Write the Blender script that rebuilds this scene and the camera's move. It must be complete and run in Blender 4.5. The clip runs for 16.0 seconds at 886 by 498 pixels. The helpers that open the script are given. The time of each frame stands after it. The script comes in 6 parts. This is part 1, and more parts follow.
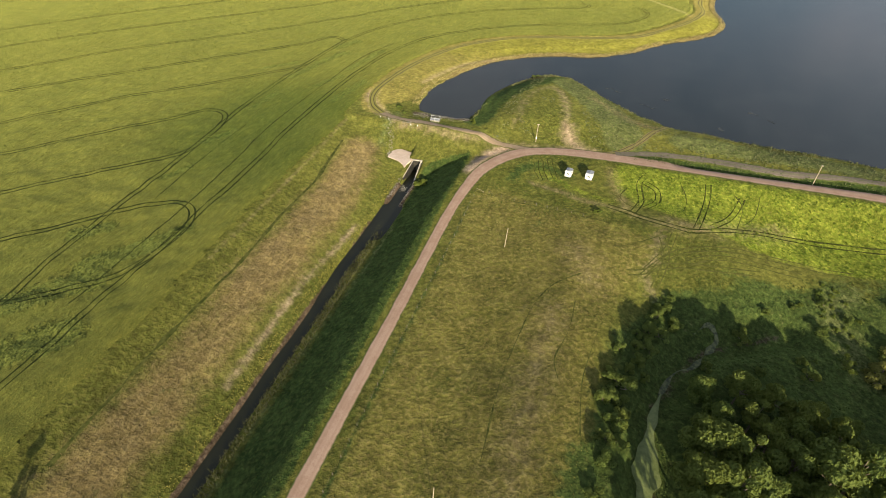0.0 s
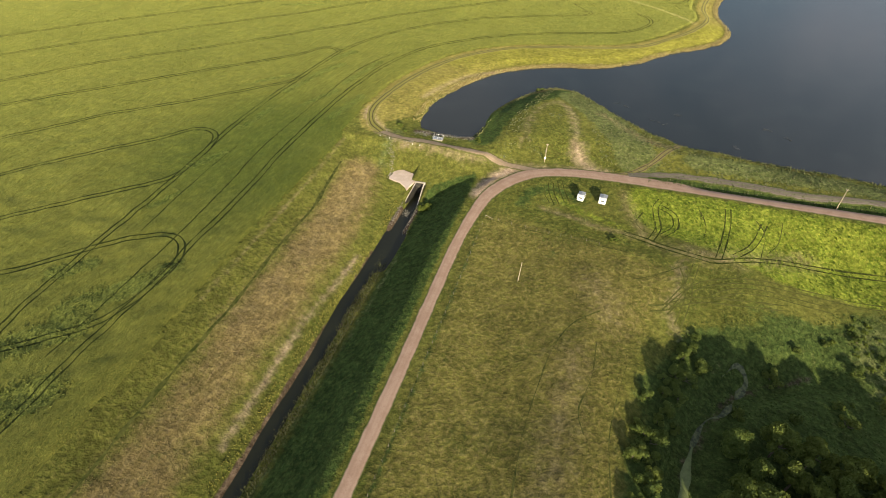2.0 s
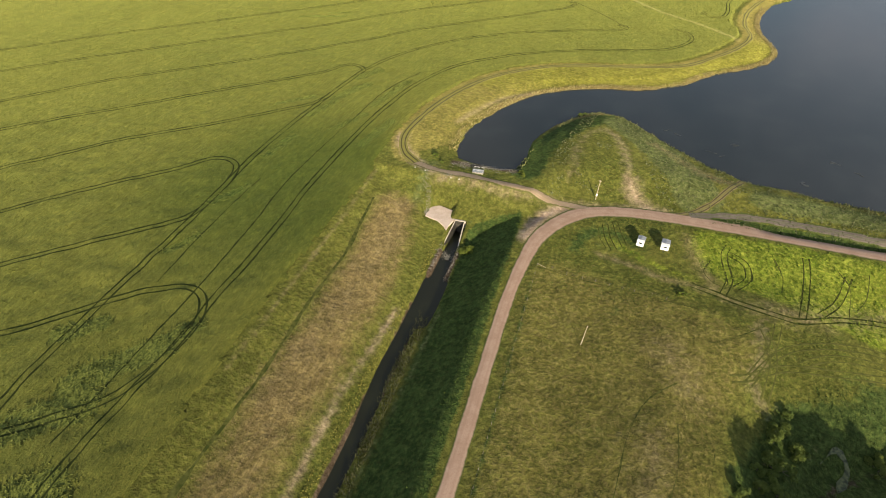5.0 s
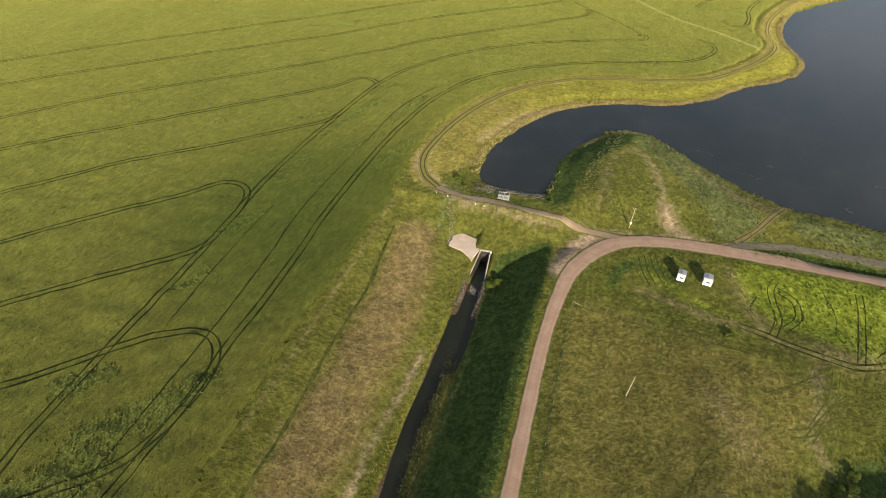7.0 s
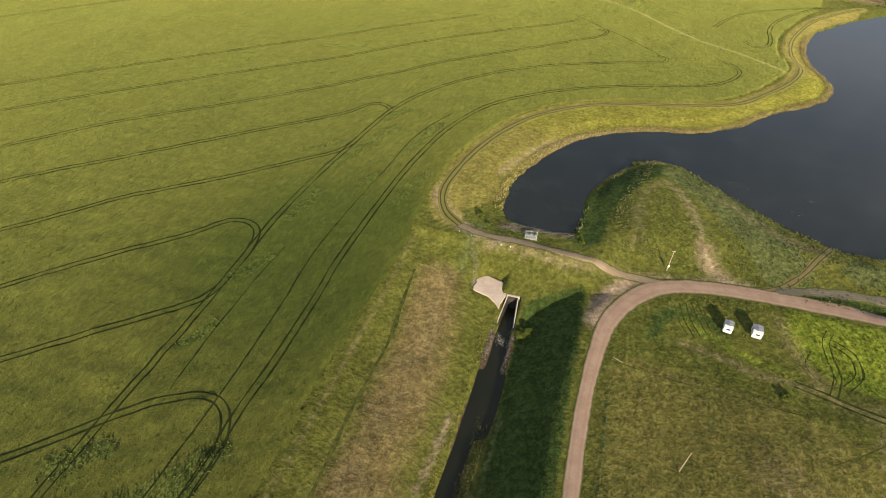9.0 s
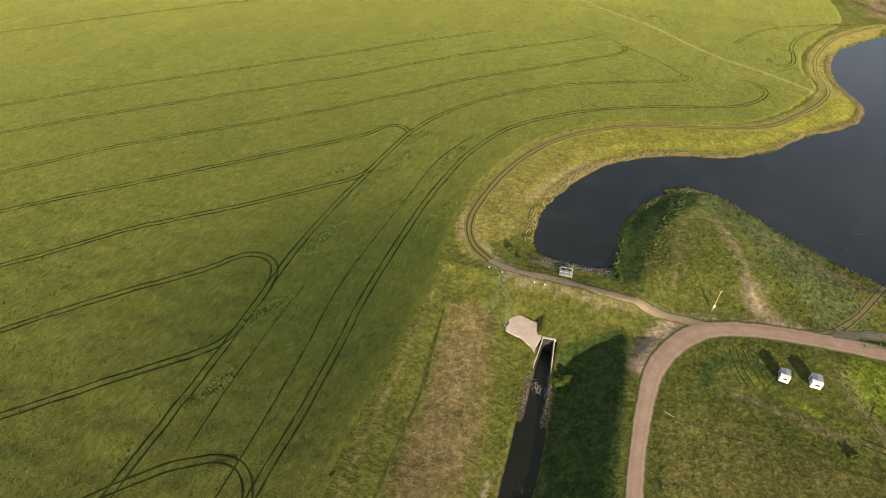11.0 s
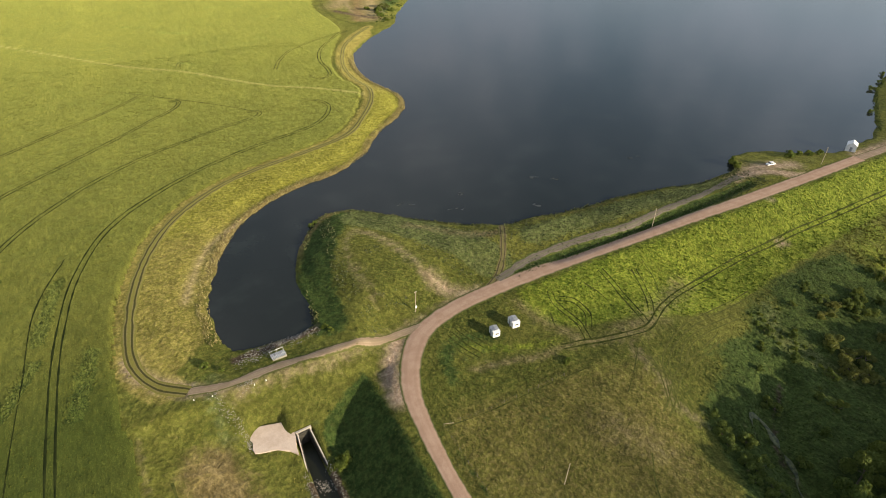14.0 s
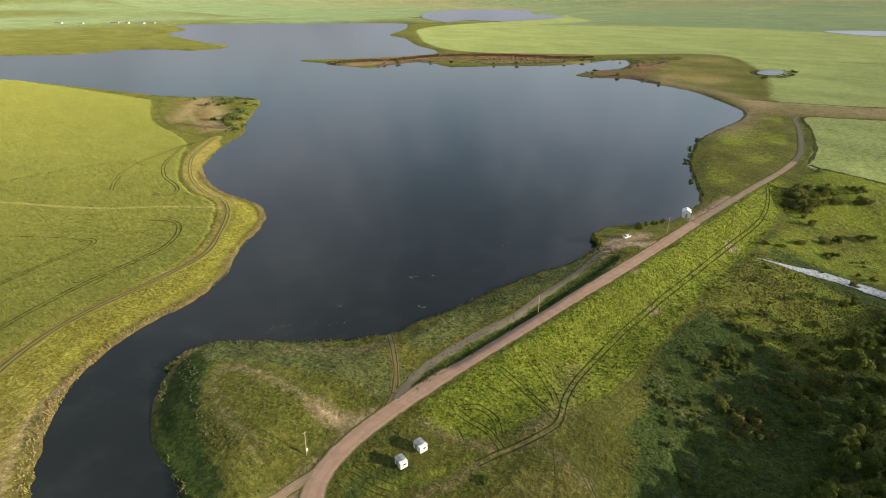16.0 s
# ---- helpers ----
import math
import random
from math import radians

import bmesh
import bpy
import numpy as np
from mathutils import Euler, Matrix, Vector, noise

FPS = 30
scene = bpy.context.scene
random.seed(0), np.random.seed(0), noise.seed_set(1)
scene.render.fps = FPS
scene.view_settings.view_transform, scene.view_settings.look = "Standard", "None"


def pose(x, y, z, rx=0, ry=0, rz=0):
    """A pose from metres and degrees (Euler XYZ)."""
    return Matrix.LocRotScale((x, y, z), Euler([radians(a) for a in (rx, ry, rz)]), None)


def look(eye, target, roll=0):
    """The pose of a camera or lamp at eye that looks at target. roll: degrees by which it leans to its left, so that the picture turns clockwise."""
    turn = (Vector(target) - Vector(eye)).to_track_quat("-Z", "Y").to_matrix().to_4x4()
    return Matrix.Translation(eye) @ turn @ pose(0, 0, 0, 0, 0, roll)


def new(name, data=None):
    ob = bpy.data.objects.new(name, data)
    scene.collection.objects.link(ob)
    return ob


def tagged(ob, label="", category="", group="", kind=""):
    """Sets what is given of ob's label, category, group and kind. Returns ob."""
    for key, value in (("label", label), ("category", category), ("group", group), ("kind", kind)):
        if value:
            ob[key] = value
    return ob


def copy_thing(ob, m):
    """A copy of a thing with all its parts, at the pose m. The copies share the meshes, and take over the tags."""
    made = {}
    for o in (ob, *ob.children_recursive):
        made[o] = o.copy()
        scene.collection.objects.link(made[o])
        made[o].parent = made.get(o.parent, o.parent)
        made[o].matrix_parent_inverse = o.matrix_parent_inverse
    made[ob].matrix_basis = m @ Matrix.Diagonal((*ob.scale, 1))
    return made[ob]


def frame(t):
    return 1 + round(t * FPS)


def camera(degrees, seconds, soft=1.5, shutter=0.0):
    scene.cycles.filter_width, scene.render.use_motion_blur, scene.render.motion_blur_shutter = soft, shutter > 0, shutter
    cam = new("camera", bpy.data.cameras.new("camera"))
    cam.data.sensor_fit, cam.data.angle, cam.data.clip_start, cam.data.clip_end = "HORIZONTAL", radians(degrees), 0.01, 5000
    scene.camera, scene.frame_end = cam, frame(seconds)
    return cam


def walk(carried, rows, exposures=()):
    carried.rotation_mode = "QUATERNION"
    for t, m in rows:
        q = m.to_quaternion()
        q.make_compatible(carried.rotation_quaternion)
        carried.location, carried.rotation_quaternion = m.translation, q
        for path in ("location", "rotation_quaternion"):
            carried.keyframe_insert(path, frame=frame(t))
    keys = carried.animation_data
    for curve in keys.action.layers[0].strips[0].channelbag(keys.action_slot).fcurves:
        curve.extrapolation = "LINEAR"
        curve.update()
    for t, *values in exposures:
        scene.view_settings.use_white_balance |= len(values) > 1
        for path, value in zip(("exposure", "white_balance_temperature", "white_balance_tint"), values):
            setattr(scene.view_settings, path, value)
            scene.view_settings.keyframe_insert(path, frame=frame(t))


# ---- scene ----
# the plan of the place is drawn in units of 1.4 metres
UNIT = 1.4
# the drone's path: seconds, place on the plan, yaw, pitch and lean in degrees
cam = camera(78.08, 16.0, soft=1.0)
ROWS = [
    (0, 2.12, -6.74, 72.54, 17.58, -39.28, 0.36),
    (0.5, 0.25, -4.31, 72.88, 17.20, -39.31, 0.41),
    (1, -1.57, -2.03, 73.26, 16.70, -39.38, 0.47),
    (1.5, -3.10, 0.21, 73.51, 16.33, -39.45, 0.56),
    (2, -4.86, 2.45, 73.53, 16.27, -39.49, 0.74),
    (2.5, -6.82, 4.79, 73.44, 16.84, -39.51, 0.83),
    (3, -9.22, 7.00, 73.34, 17.29, -39.51, 0.93),
    (3.5, -11.66, 9.23, 73.42, 17.13, -39.48, 1.03),
    (4, -13.95, 11.42, 73.47, 16.86, -39.44, 1.03),
    (6.5, -25.54, 21.59, 74.32, 16.47, -39.45, 1.14),
    (7, -27.58, 23.93, 74.45, 16.42, -39.53, 1.17),
    (7.5, -29.59, 26.34, 74.40, 16.46, -39.04, 1.14),
    (8, -31.72, 28.86, 74.43, 16.47, -38.83, 1.19),
    (8.5, -33.89, 31.20, 74.49, 16.41, -38.66, 1.25),
    (9, -35.81, 33.31, 74.78, 16.49, -38.55, 1.17),
    (11.5, -46.81, 41.99, 75.16, 16.24, -37.18, 1.44),
    (12, -48.79, 43.57, 75.45, 10.00, -36.18, 0.96),
    (12.5, -51.26, 45.85, 75.97, -4.99, -35.65, 0.40),
    (13, -53.49, 48.31, 76.27, -15.08, -35.07, 0.32),
    (13.5, -54.72, 50.68, 76.30, -24.00, -34.64, 0.25),
    (14, -55.34, 52.94, 76.35, -30.44, -34.44, 0.17),
    (14.5, -55.10, 55.18, 76.41, -35.28, -34.38, 0.04),
    (15, -54.39, 57.74, 76.52, -40.10, -29.20, -0.01),
    (15.5, -53.02, 60.06, 76.18, -43.04, -25.08, -0.04),
    (16, -51.38, 62.32, 76.13, -45.65, -25.10, 0.03),
]


def drone(x, y, z, yaw, pitch, lean):
    a, b = radians(yaw), radians(pitch)
    ahead = Vector((-math.sin(a) * math.cos(b), math.cos(a) * math.cos(b), math.sin(b)))
    eye = Vector((x, y, z)) * UNIT
    return look(eye, eye + ahead, lean)


walk(cam, [(row[0], drone(*row[1:])) for row in ROWS], [(0, 1.15), (4, 1.12), (7, 1.01), (9, 0.98), (12, 0.97), (14, 1.05), (16, 0.97)])

# ---- daylight: a low evening sun behind the drone, a clear sky with thin cloud ----
SUN_TO = Vector((0.46, -0.888, 0.0)).normalized()
SUN_ELEVATION = radians(11.5)
world = bpy.data.worlds.new("evening_sky")
scene.world = world
world.use_nodes = True
wn, wl = world.node_tree.nodes, world.node_tree.links
sky = wn.new("ShaderNodeTexSky")
sky.sky_type, sky.sun_disc = "NISHITA", False
sky.sun_elevation = SUN_ELEVATION
sky.sun_rotation = math.atan2(SUN_TO.x, SUN_TO.y)
sky.air_density, sky.dust_density, sky.ozone_density = 1.0, 0.7, 1.3
# thin grey cloud drawn over the blue
veil = wn.new("ShaderNodeTexNoise")
veil.inputs["Scale"].default_value, veil.inputs["Detail"].default_value, veil.inputs["Roughness"].default_value = 2.2, 5.0, 0.6
cover_amount = wn.new("ShaderNodeMapRange")
cover_amount.inputs["From Min"].default_value, cover_amount.inputs["From Max"].default_value = 0.38, 0.64
cover_amount.inputs["To Min"].default_value, cover_amount.inputs["To Max"].default_value = 0.2, 0.85
cloud = wn.new("ShaderNodeMix")
cloud.data_type = "RGBA"
cloud_tone = wn.new("ShaderNodeMix")  # bluer and darker far off, paler overhead
cloud_tone.data_type = "RGBA"
cloud_tone.inputs[6].default_value, cloud_tone.inputs[7].default_value = (3.4, 3.5, 3.85, 1), (1.75, 1.84, 2.45, 1)
wl.new(wn.new("ShaderNodeTexCoord").outputs["Generated"], veil.inputs["Vector"])
wl.new(veil.outputs["Fac"], cover_amount.inputs["Value"])
# the cloud closes up towards the horizon
upward = wn.new("ShaderNodeSeparateXYZ")
low_sky = wn.new("ShaderNodeMapRange")
low_sky.inputs["From Min"].default_value, low_sky.inputs["From Max"].default_value = 0.03, 0.30
low_sky.inputs["To Min"].default_value, low_sky.inputs["To Max"].default_value = 0.95, 0.0
thicker = wn.new("ShaderNodeMath")
thicker.operation = "MAXIMUM"
wl.new(wn["Texture Coordinate"].outputs["Generated"], upward.inputs[0])
wl.new(upward.outputs["Z"], low_sky.inputs["Value"])
wl.new(cover_amount.outputs["Result"], thicker.inputs[0])
wl.new(low_sky.outputs["Result"], thicker.inputs[1])
wl.new(thicker.outputs[0], cloud.inputs[0])
wl.new(low_sky.outputs["Result"], cloud_tone.inputs[0])
wl.new(cloud_tone.outputs[2], cloud.inputs[7])
wl.new(sky.outputs["Color"], cloud.inputs[6])
# the thin cloud is brighter on the sun's side
sunward = wn.new("ShaderNodeVectorMath")
sunward.operation = "DOT_PRODUCT"
sunward.inputs[1].default_value = SUN_TO
gain = wn.new("ShaderNodeMapRange")
gain.inputs["From Min"].default_value, gain.inputs["From Max"].default_value = -0.9, 0.4
gain.inputs["To Min"].default_value, gain.inputs["To Max"].default_value = 0.78, 1.50
wl.new(wn["Texture Coordinate"].outputs["Generated"], sunward.inputs[0])
wl.new(sunward.outputs["Value"], gain.inputs["Value"])
brighter = wn.new("ShaderNodeVectorMath")
brighter.operation = "SCALE"
wl.new(cloud.outputs[2], brighter.inputs[0])
streaks = wn.new("ShaderNodeMapRange")  # thicker and thinner stretches of it
streaks.inputs["From Min"].default_value, streaks.inputs["From Max"].default_value = 0.36, 0.62
streaks.inputs["To Min"].default_value, streaks.inputs["To Max"].default_value = 0.82, 1.18
both = wn.new("ShaderNodeMath")
both.operation = "MULTIPLY"
wl.new(veil.outputs["Fac"], streaks.inputs["Value"])
wl.new(gain.outputs["Result"], both.inputs[0])
wl.new(streaks.outputs["Result"], both.inputs[1])
wl.new(both.outputs[0], brighter.inputs["Scale"])
wl.new(brighter.outputs[0], wn["Background"].inputs["Color"])
wn["Background"].inputs["Strength"].default_value = 0.090
sun_data = bpy.data.lights.new("sun", "SUN")
sun_data.energy, sun_data.angle, sun_data.color = 5.0, radians(0.6), (1.0, 0.86, 0.60)
sun = new("sun", sun_data)
to_sun = Vector((SUN_TO.x * math.cos(SUN_ELEVATION), SUN_TO.y * math.cos(SUN_ELEVATION), math.sin(SUN_ELEVATION)))
sun.matrix_world = look(to_sun * 500, (0, 0, 0))


# ---- materials ----
def ramp(v, lo, hi):
    t = np.clip((v - lo) / (hi - lo), 0.0, 1.0)
    return t * t * (3 - 2 * t)


class Nodes:
    """Short hand for a material's node tree."""

    def __init__(self, name):
        self.mat = bpy.data.materials.new(name)
        self.mat.use_nodes = True
        self.tree = self.mat.node_tree
        self.shader = self.tree.nodes["Principled BSDF"]

    def add(self, kind, **values):
        node = self.tree.nodes.new(kind)
        for key, value in values.items():
            node.inputs[key].default_value = value
        return node

    def link(self, a, b):
        self.tree.links.new(a, b)

    def place(self):
        return self.add("ShaderNodeTexCoord").outputs["Object"]

    def noise(self, size, detail=3.0, rough=0.55, at=None, stretch=None, warp=0.0):
        """Noise whose lumps are about that many metres across."""
        at = at or self.place()
        if stretch:
            turn = self.add("ShaderNodeMapping")
            turn.inputs["Rotation"].default_value = (0, 0, radians(stretch[0]))
            turn.inputs["Scale"].default_value = (stretch[1], stretch[2], 1)
            self.link(at, turn.inputs["Vector"])
            at = turn.outputs["Vector"]
        node = self.add("ShaderNodeTexNoise", Scale=1.0 / size, Detail=detail, Roughness=rough, Distortion=warp)
        self.link(at, node.inputs["Vector"])
        return node.outputs["Fac"]

    def math(self, op, a, b=0.0, clamp=False):
        node = self.add("ShaderNodeMath")
        node.operation, node.use_clamp = op, clamp
        for slot, v in ((0, a), (1, b)):
            if isinstance(v, (int, float)):
                node.inputs[slot].default_value = v
            else:
                self.link(v, node.inputs[slot])
        return node.outputs[0]

    def band(self, v, lo, hi, a=0.0, b=1.0):
        node = self.add("ShaderNodeMapRange")
        node.interpolation_type = "SMOOTHSTEP"
        node.inputs["From Min"].default_value, node.inputs["From Max"].default_value = lo, hi
        node.inputs["To Min"].default_value, node.inputs["To Max"].default_value = a, b
        self.link(v, node.inputs["Value"])
        return node.outputs["Result"]

    def mix(self, fac, a, b, kind="MIX"):
        node = self.add("ShaderNodeMix")
        node.data_type, node.blend_type = "RGBA", kind
        for slot, v in ((0, fac), (6, a), (7, b)):
            if isinstance(v, (int, float)):
                node.inputs[slot].default_value = v
            elif isinstance(v, tuple):
                node.inputs[slot].default_value = (*v, 1) if len(v) == 3 else v
            else:
                self.link(v, node.inputs[slot])
        return node.outputs[2]

    def attribute(self, name):
        node = self.add("ShaderNodeAttribute")
        node.attribute_name = name
        return node

    def bump(self, height, strength, distance):
        node = self.add("ShaderNodeBump", Strength=strength, Distance=distance)
        self.link(height, node.inputs["Height"])
        self.link(node.outputs["Normal"], self.shader.inputs["Normal"])

    def finish(self, color, rough=0.9, spec=0.2, metal=0.0, fuzz=0.0, glow=2.2):
        if isinstance(color, tuple):
            self.shader.inputs["Base Color"].default_value = (*color, 1)
        else:
            self.link(color, self.shader.inputs["Base Color"])
        self.shader.inputs["Roughness"].default_value = rough
        self.shader.inputs["Specular IOR Level"].default_value = spec
        self.shader.inputs["Metallic"].default_value = metal
        if fuzz:  # blades that catch low light
            self.shader.inputs["Diffuse Roughness"].default_value = 1.0
            self.shader.inputs["Sheen Weight"].default_value = fuzz
            self.shader.inputs["Sheen Roughness"].default_value = 0.6
            if not isinstance(color, tuple):
                self.link(self.mix(1.0, color, (glow, glow, glow), "MULTIPLY"), self.shader.inputs["Sheen Tint"])
        return self.mat


def speckled(name, color, other, size, rough=0.8, spec=0.3, metal=0.0, fine=0.0, relief=0.3):
    """A plain worn surface: two tones in soft patches of that size, with fine grain on top."""
    n = Nodes(name)
    patch = n.band(n.noise(size), 0.35, 0.65)
    grain = n.noise(fine or size / 12, 2.0)
    tone = n.mix(patch, color, other)
    tone = n.mix(n.band(grain, 0.3, 0.7, 0.0, 0.3), tone, (color[0] * 0.6, color[1] * 0.6, color[2] * 0.6))
    n.bump(grain, relief, (fine or size / 12) * 0.4)
    return n.finish(tone, rough, spec, metal)


def ground_material():
    """Grassland whose cover follows the zones that are laid down on the ground's vertices."""
    n = Nodes("grassland")
    edge = n.noise(2.2, 4.0, 0.65)
    edge = n.math("MULTIPLY", n.math("SUBTRACT", edge, 0.5), 0.9)
    fine = n.noise(0.32, 3.0, 0.7)
    tuft = n.noise(0.95, 4.0, 0.68)
    patch = n.noise(7.0, 4.0, 0.6)
    broad = n.noise(35.0, 4.0, 0.6)

    def cover(dark, mid, light, streak=None):
        tone = n.mix(n.band(patch, 0.33, 0.67), dark, mid)
        tone = n.mix(n.band(streak if streak else tuft, 0.42, 0.68), tone, light)
        return tone

    tone = cover(*GRASS)
    tone = n.mix(n.band(broad, 0.4, 0.65, 0.0, 0.6), tone, GRASS[2])
    for zone in ("zone_d", "zone_a", "zone_b", "zone_e", "zone_c"):  # later covers lie over earlier ones
        parts = n.add("ShaderNodeSeparateColor")
        n.link(n.attribute(zone).outputs["Color"], parts.inputs["Color"])
        for k, channel in enumerate(("Red", "Green", "Blue")):
            colours = ZONES[zone][k]
            streak = n.noise(0.55, 3.0, 0.6, stretch=STREAKS[zone, k]) if (zone, k) in STREAKS else None
            soft = 0.42 if (zone, k) in (("zone_b", 1), ("zone_c", 1), ("zone_a", 2), ("zone_a", 0), ("zone_d", 2), ("zone_e", 0), ("zone_e", 1)) else 0.16
            here = n.band(n.math("ADD", parts.outputs[channel], edge), 0.5 - soft, 0.5 + soft)
            tone = n.mix(here, tone, cover(*colours, streak))
    tone = n.mix(n.band(fine, 0.44, 0.62, 0.0, 0.4), tone, n.mix(1.0, tone, (0.58, 0.60, 0.56), "MULTIPLY"))
    tone = n.mix(n.band(n.noise(0.22, 2.0, 0.6), 0.55, 0.70, 0.0, 0.25), tone, n.mix(1.0, tone, (1.6, 1.55, 1.4), "MULTIPLY"))
    wide_patch = n.band(n.noise(70.0, 6.0, 0.68, stretch=(20, 1.0, 0.45)), 0.36, 0.64, 0.86, 1.12)
    wide_patch = n.math("MULTIPLY", wide_patch, n.band(n.noise(3.4, 4.0, 0.6), 0.36, 0.66, 0.85, 1.14))
    clump = n.noise(1.5, 3.0, 0.6)
    wide_patch = n.math("MULTIPLY", wide_patch, n.band(clump, 0.36, 0.64, 0.80, 1.19))
    grey = n.add("ShaderNodeCombineColor")
    for channel in ("Red", "Green", "Blue"):
        n.link(wide_patch, grey.inputs[channel])
    tone = n.mix(1.0, tone, grey.outputs["Color"], "MULTIPLY")
    n.bump(n.math("ADD", n.math("MULTIPLY", clump, 0.9), n.math("ADD", n.math("MULTIPLY", tuft, 0.7), n.math("MULTIPLY", fine, 0.15))), 1.0, 0.6)
    return n.finish(tone, 0.95, 0.08, fuzz=0.6, glow=1.1)


# dark, middle and light tone of each cover
GRASS = ((0.047, 0.057, 0.011), (0.070, 0.078, 0.015), (0.108, 0.106, 0.024))
ZONES = {
    "zone_a": (
        ((0.118, 0.092, 0.034), (0.142, 0.108, 0.044), (0.176, 0.134, 0.060)),  # dry reed
        ((0.118, 0.108, 0.026), (0.165, 0.142, 0.036), (0.225, 0.184, 0.060)),  # dry bank grass
        ((0.078, 0.078, 0.017), (0.108, 0.100, 0.024), (0.155, 0.130, 0.042)),  # grazed meadow
    ),
    "zone_b": (
        ((0.029, 0.046, 0.011), (0.039, 0.059, 0.014), (0.064, 0.084, 0.021)),  # rank wet grass
        ((0.225, 0.160, 0.110), (0.275, 0.198, 0.140), (0.325, 0.248, 0.182)),  # bare earth
        ((0.024, 0.042, 0.010), (0.034, 0.054, 0.013), (0.058, 0.076, 0.019)),  # lush bank grass, darkened to carry the shade on the banks
    ),
    "zone_c": (
        ((0.056, 0.070, 0.020), (0.080, 0.094, 0.029), (0.120, 0.128, 0.048)),  # grey-green weeds
        ((0.160, 0.125, 0.060), (0.200, 0.150, 0.080), (0.250, 0.200, 0.110)),  # straw-coloured edge
        ((0.040, 0.029, 0.019), (0.066, 0.046, 0.031), (0.100, 0.074, 0.053)),  # mud and stones
    ),
}
ZONES["zone_d"] = (
    ((0.160, 0.198, 0.066), (0.192, 0.228, 0.076), (0.230, 0.264, 0.098)),  # young far crop, its blue raised in place of haze
    ((0.080, 0.112, 0.011), (0.128, 0.158, 0.018), (0.205, 0.218, 0.032)),  # bright dam grass
    ((0.064, 0.070, 0.014), (0.082, 0.086, 0.017), (0.108, 0.106, 0.025)),  # olive field margin
)
ZONES["zone_e"] = (
    ((0.128, 0.124, 0.018), (0.168, 0.162, 0.025), (0.225, 0.208, 0.046)),  # golden bank grass
    ((0.085, 0.050, 0.028), (0.125, 0.072, 0.040), (0.175, 0.110, 0.062)),  # rusty dock and dead reed
    ((0.092, 0.128, 0.062), (0.118, 0.158, 0.078), (0.150, 0.190, 0.098)),  # full green far crop, dulled and blued to paint distance haze
)
STREAKS = {("zone_a", 0): (35, 1.0, 0.25)}


def crop_material():
    n = Nodes("standing_crop")
    fine = n.noise(0.35, 3.0, 0.7)
    rows = n.noise(1.1, 3.0, 0.6, stretch=(-48, 1.0, 0.25))
    patch = n.noise(9.0, 4.0, 0.6)
    broad = n.noise(60.0, 3.0, 0.5)
    tone = n.mix(n.band(patch, 0.25, 0.75), (0.0515, 0.056, 0.0105), (0.060, 0.061, 0.0125))
    tone = n.mix(n.band(broad, 0.35, 0.7, 0.0, 0.4), tone, (0.070, 0.068, 0.013))
    tone = n.mix(n.band(rows, 0.45, 0.75, 0.0, 0.5), tone, (0.112, 0.108, 0.022))
    tone = n.mix(n.band(fine, 0.45, 0.62, 0.0, 0.6), tone, (0.044, 0.055, 0.010))
    tone = n.mix(n.band(n.noise(0.26, 2.0, 0.6, stretch=(-10, 1.0, 0.4)), 0.53, 0.68, 0.0, 0.4), tone, (0.150, 0.150, 0.032))
    streaky = n.band(n.noise(16.0, 6.0, 0.72, stretch=(-48, 1.0, 0.4)), 0.36, 0.64, 0.95, 1.05)
    streaky = n.math("MULTIPLY", streaky, n.band(n.noise(2.8, 4.0, 0.7, stretch=(-48, 1.0, 0.6)), 0.40, 0.62, 0.96, 1.04))
    clump = n.noise(1.2, 3.0, 0.62, stretch=(-48, 1.0, 0.55))
    streaky = n.math("MULTIPLY", streaky, n.band(clump, 0.36, 0.64, 0.91, 1.09))
    grey = n.add("ShaderNodeCombineColor")
    for channel in ("Red", "Green", "Blue"):
        n.link(streaky, grey.inputs[channel])
    tone = n.mix(1.0, tone, grey.outputs["Color"], "MULTIPLY")
    lodged = n.attribute("lodged").outputs["Fac"]
    where = n.band(n.math("ADD", lodged, n.math("MULTIPLY", n.math("SUBTRACT", n.noise(2.6, 4.0, 0.7, warp=1.2), 0.5), 1.5)), 0.55, 0.80, 0.0, 0.8)
    tone = n.mix(where, tone, n.mix(n.band(n.noise(0.55, 3.0, 0.75, warp=1.0, stretch=(-30, 1.0, 0.5)), 0.44, 0.56), (0.026, 0.036, 0.007), (0.100, 0.112, 0.024)))
    # the crop's colour is dimmed where a cloud's shadow is painted
    tone = n.mix(n.math("MULTIPLY", n.attribute("cloud_shadow").outputs["Fac"], 0.85), tone, n.mix(1.0, tone, (0.56, 0.68, 0.60), "MULTIPLY"))
    verge = n.math("ADD", n.attribute("verge").outputs["Fac"], n.math("MULTIPLY", n.math("SUBTRACT", patch, 0.5), 0.8))
    tone = n.mix(n.band(verge, 0.3, 0.9, 0.0, 0.35), tone, (0.160, 0.145, 0.060))
    n.bump(n.math("ADD", n.math("ADD", n.math("MULTIPLY", fine, 0.6), n.math("MULTIPLY", clump, 0.45)), n.math("MULTIPLY", rows, 0.5)), 0.8, 0.45)
    return n.finish(tone, 0.9, 0.12, fuzz=1.0, glow=3.1)


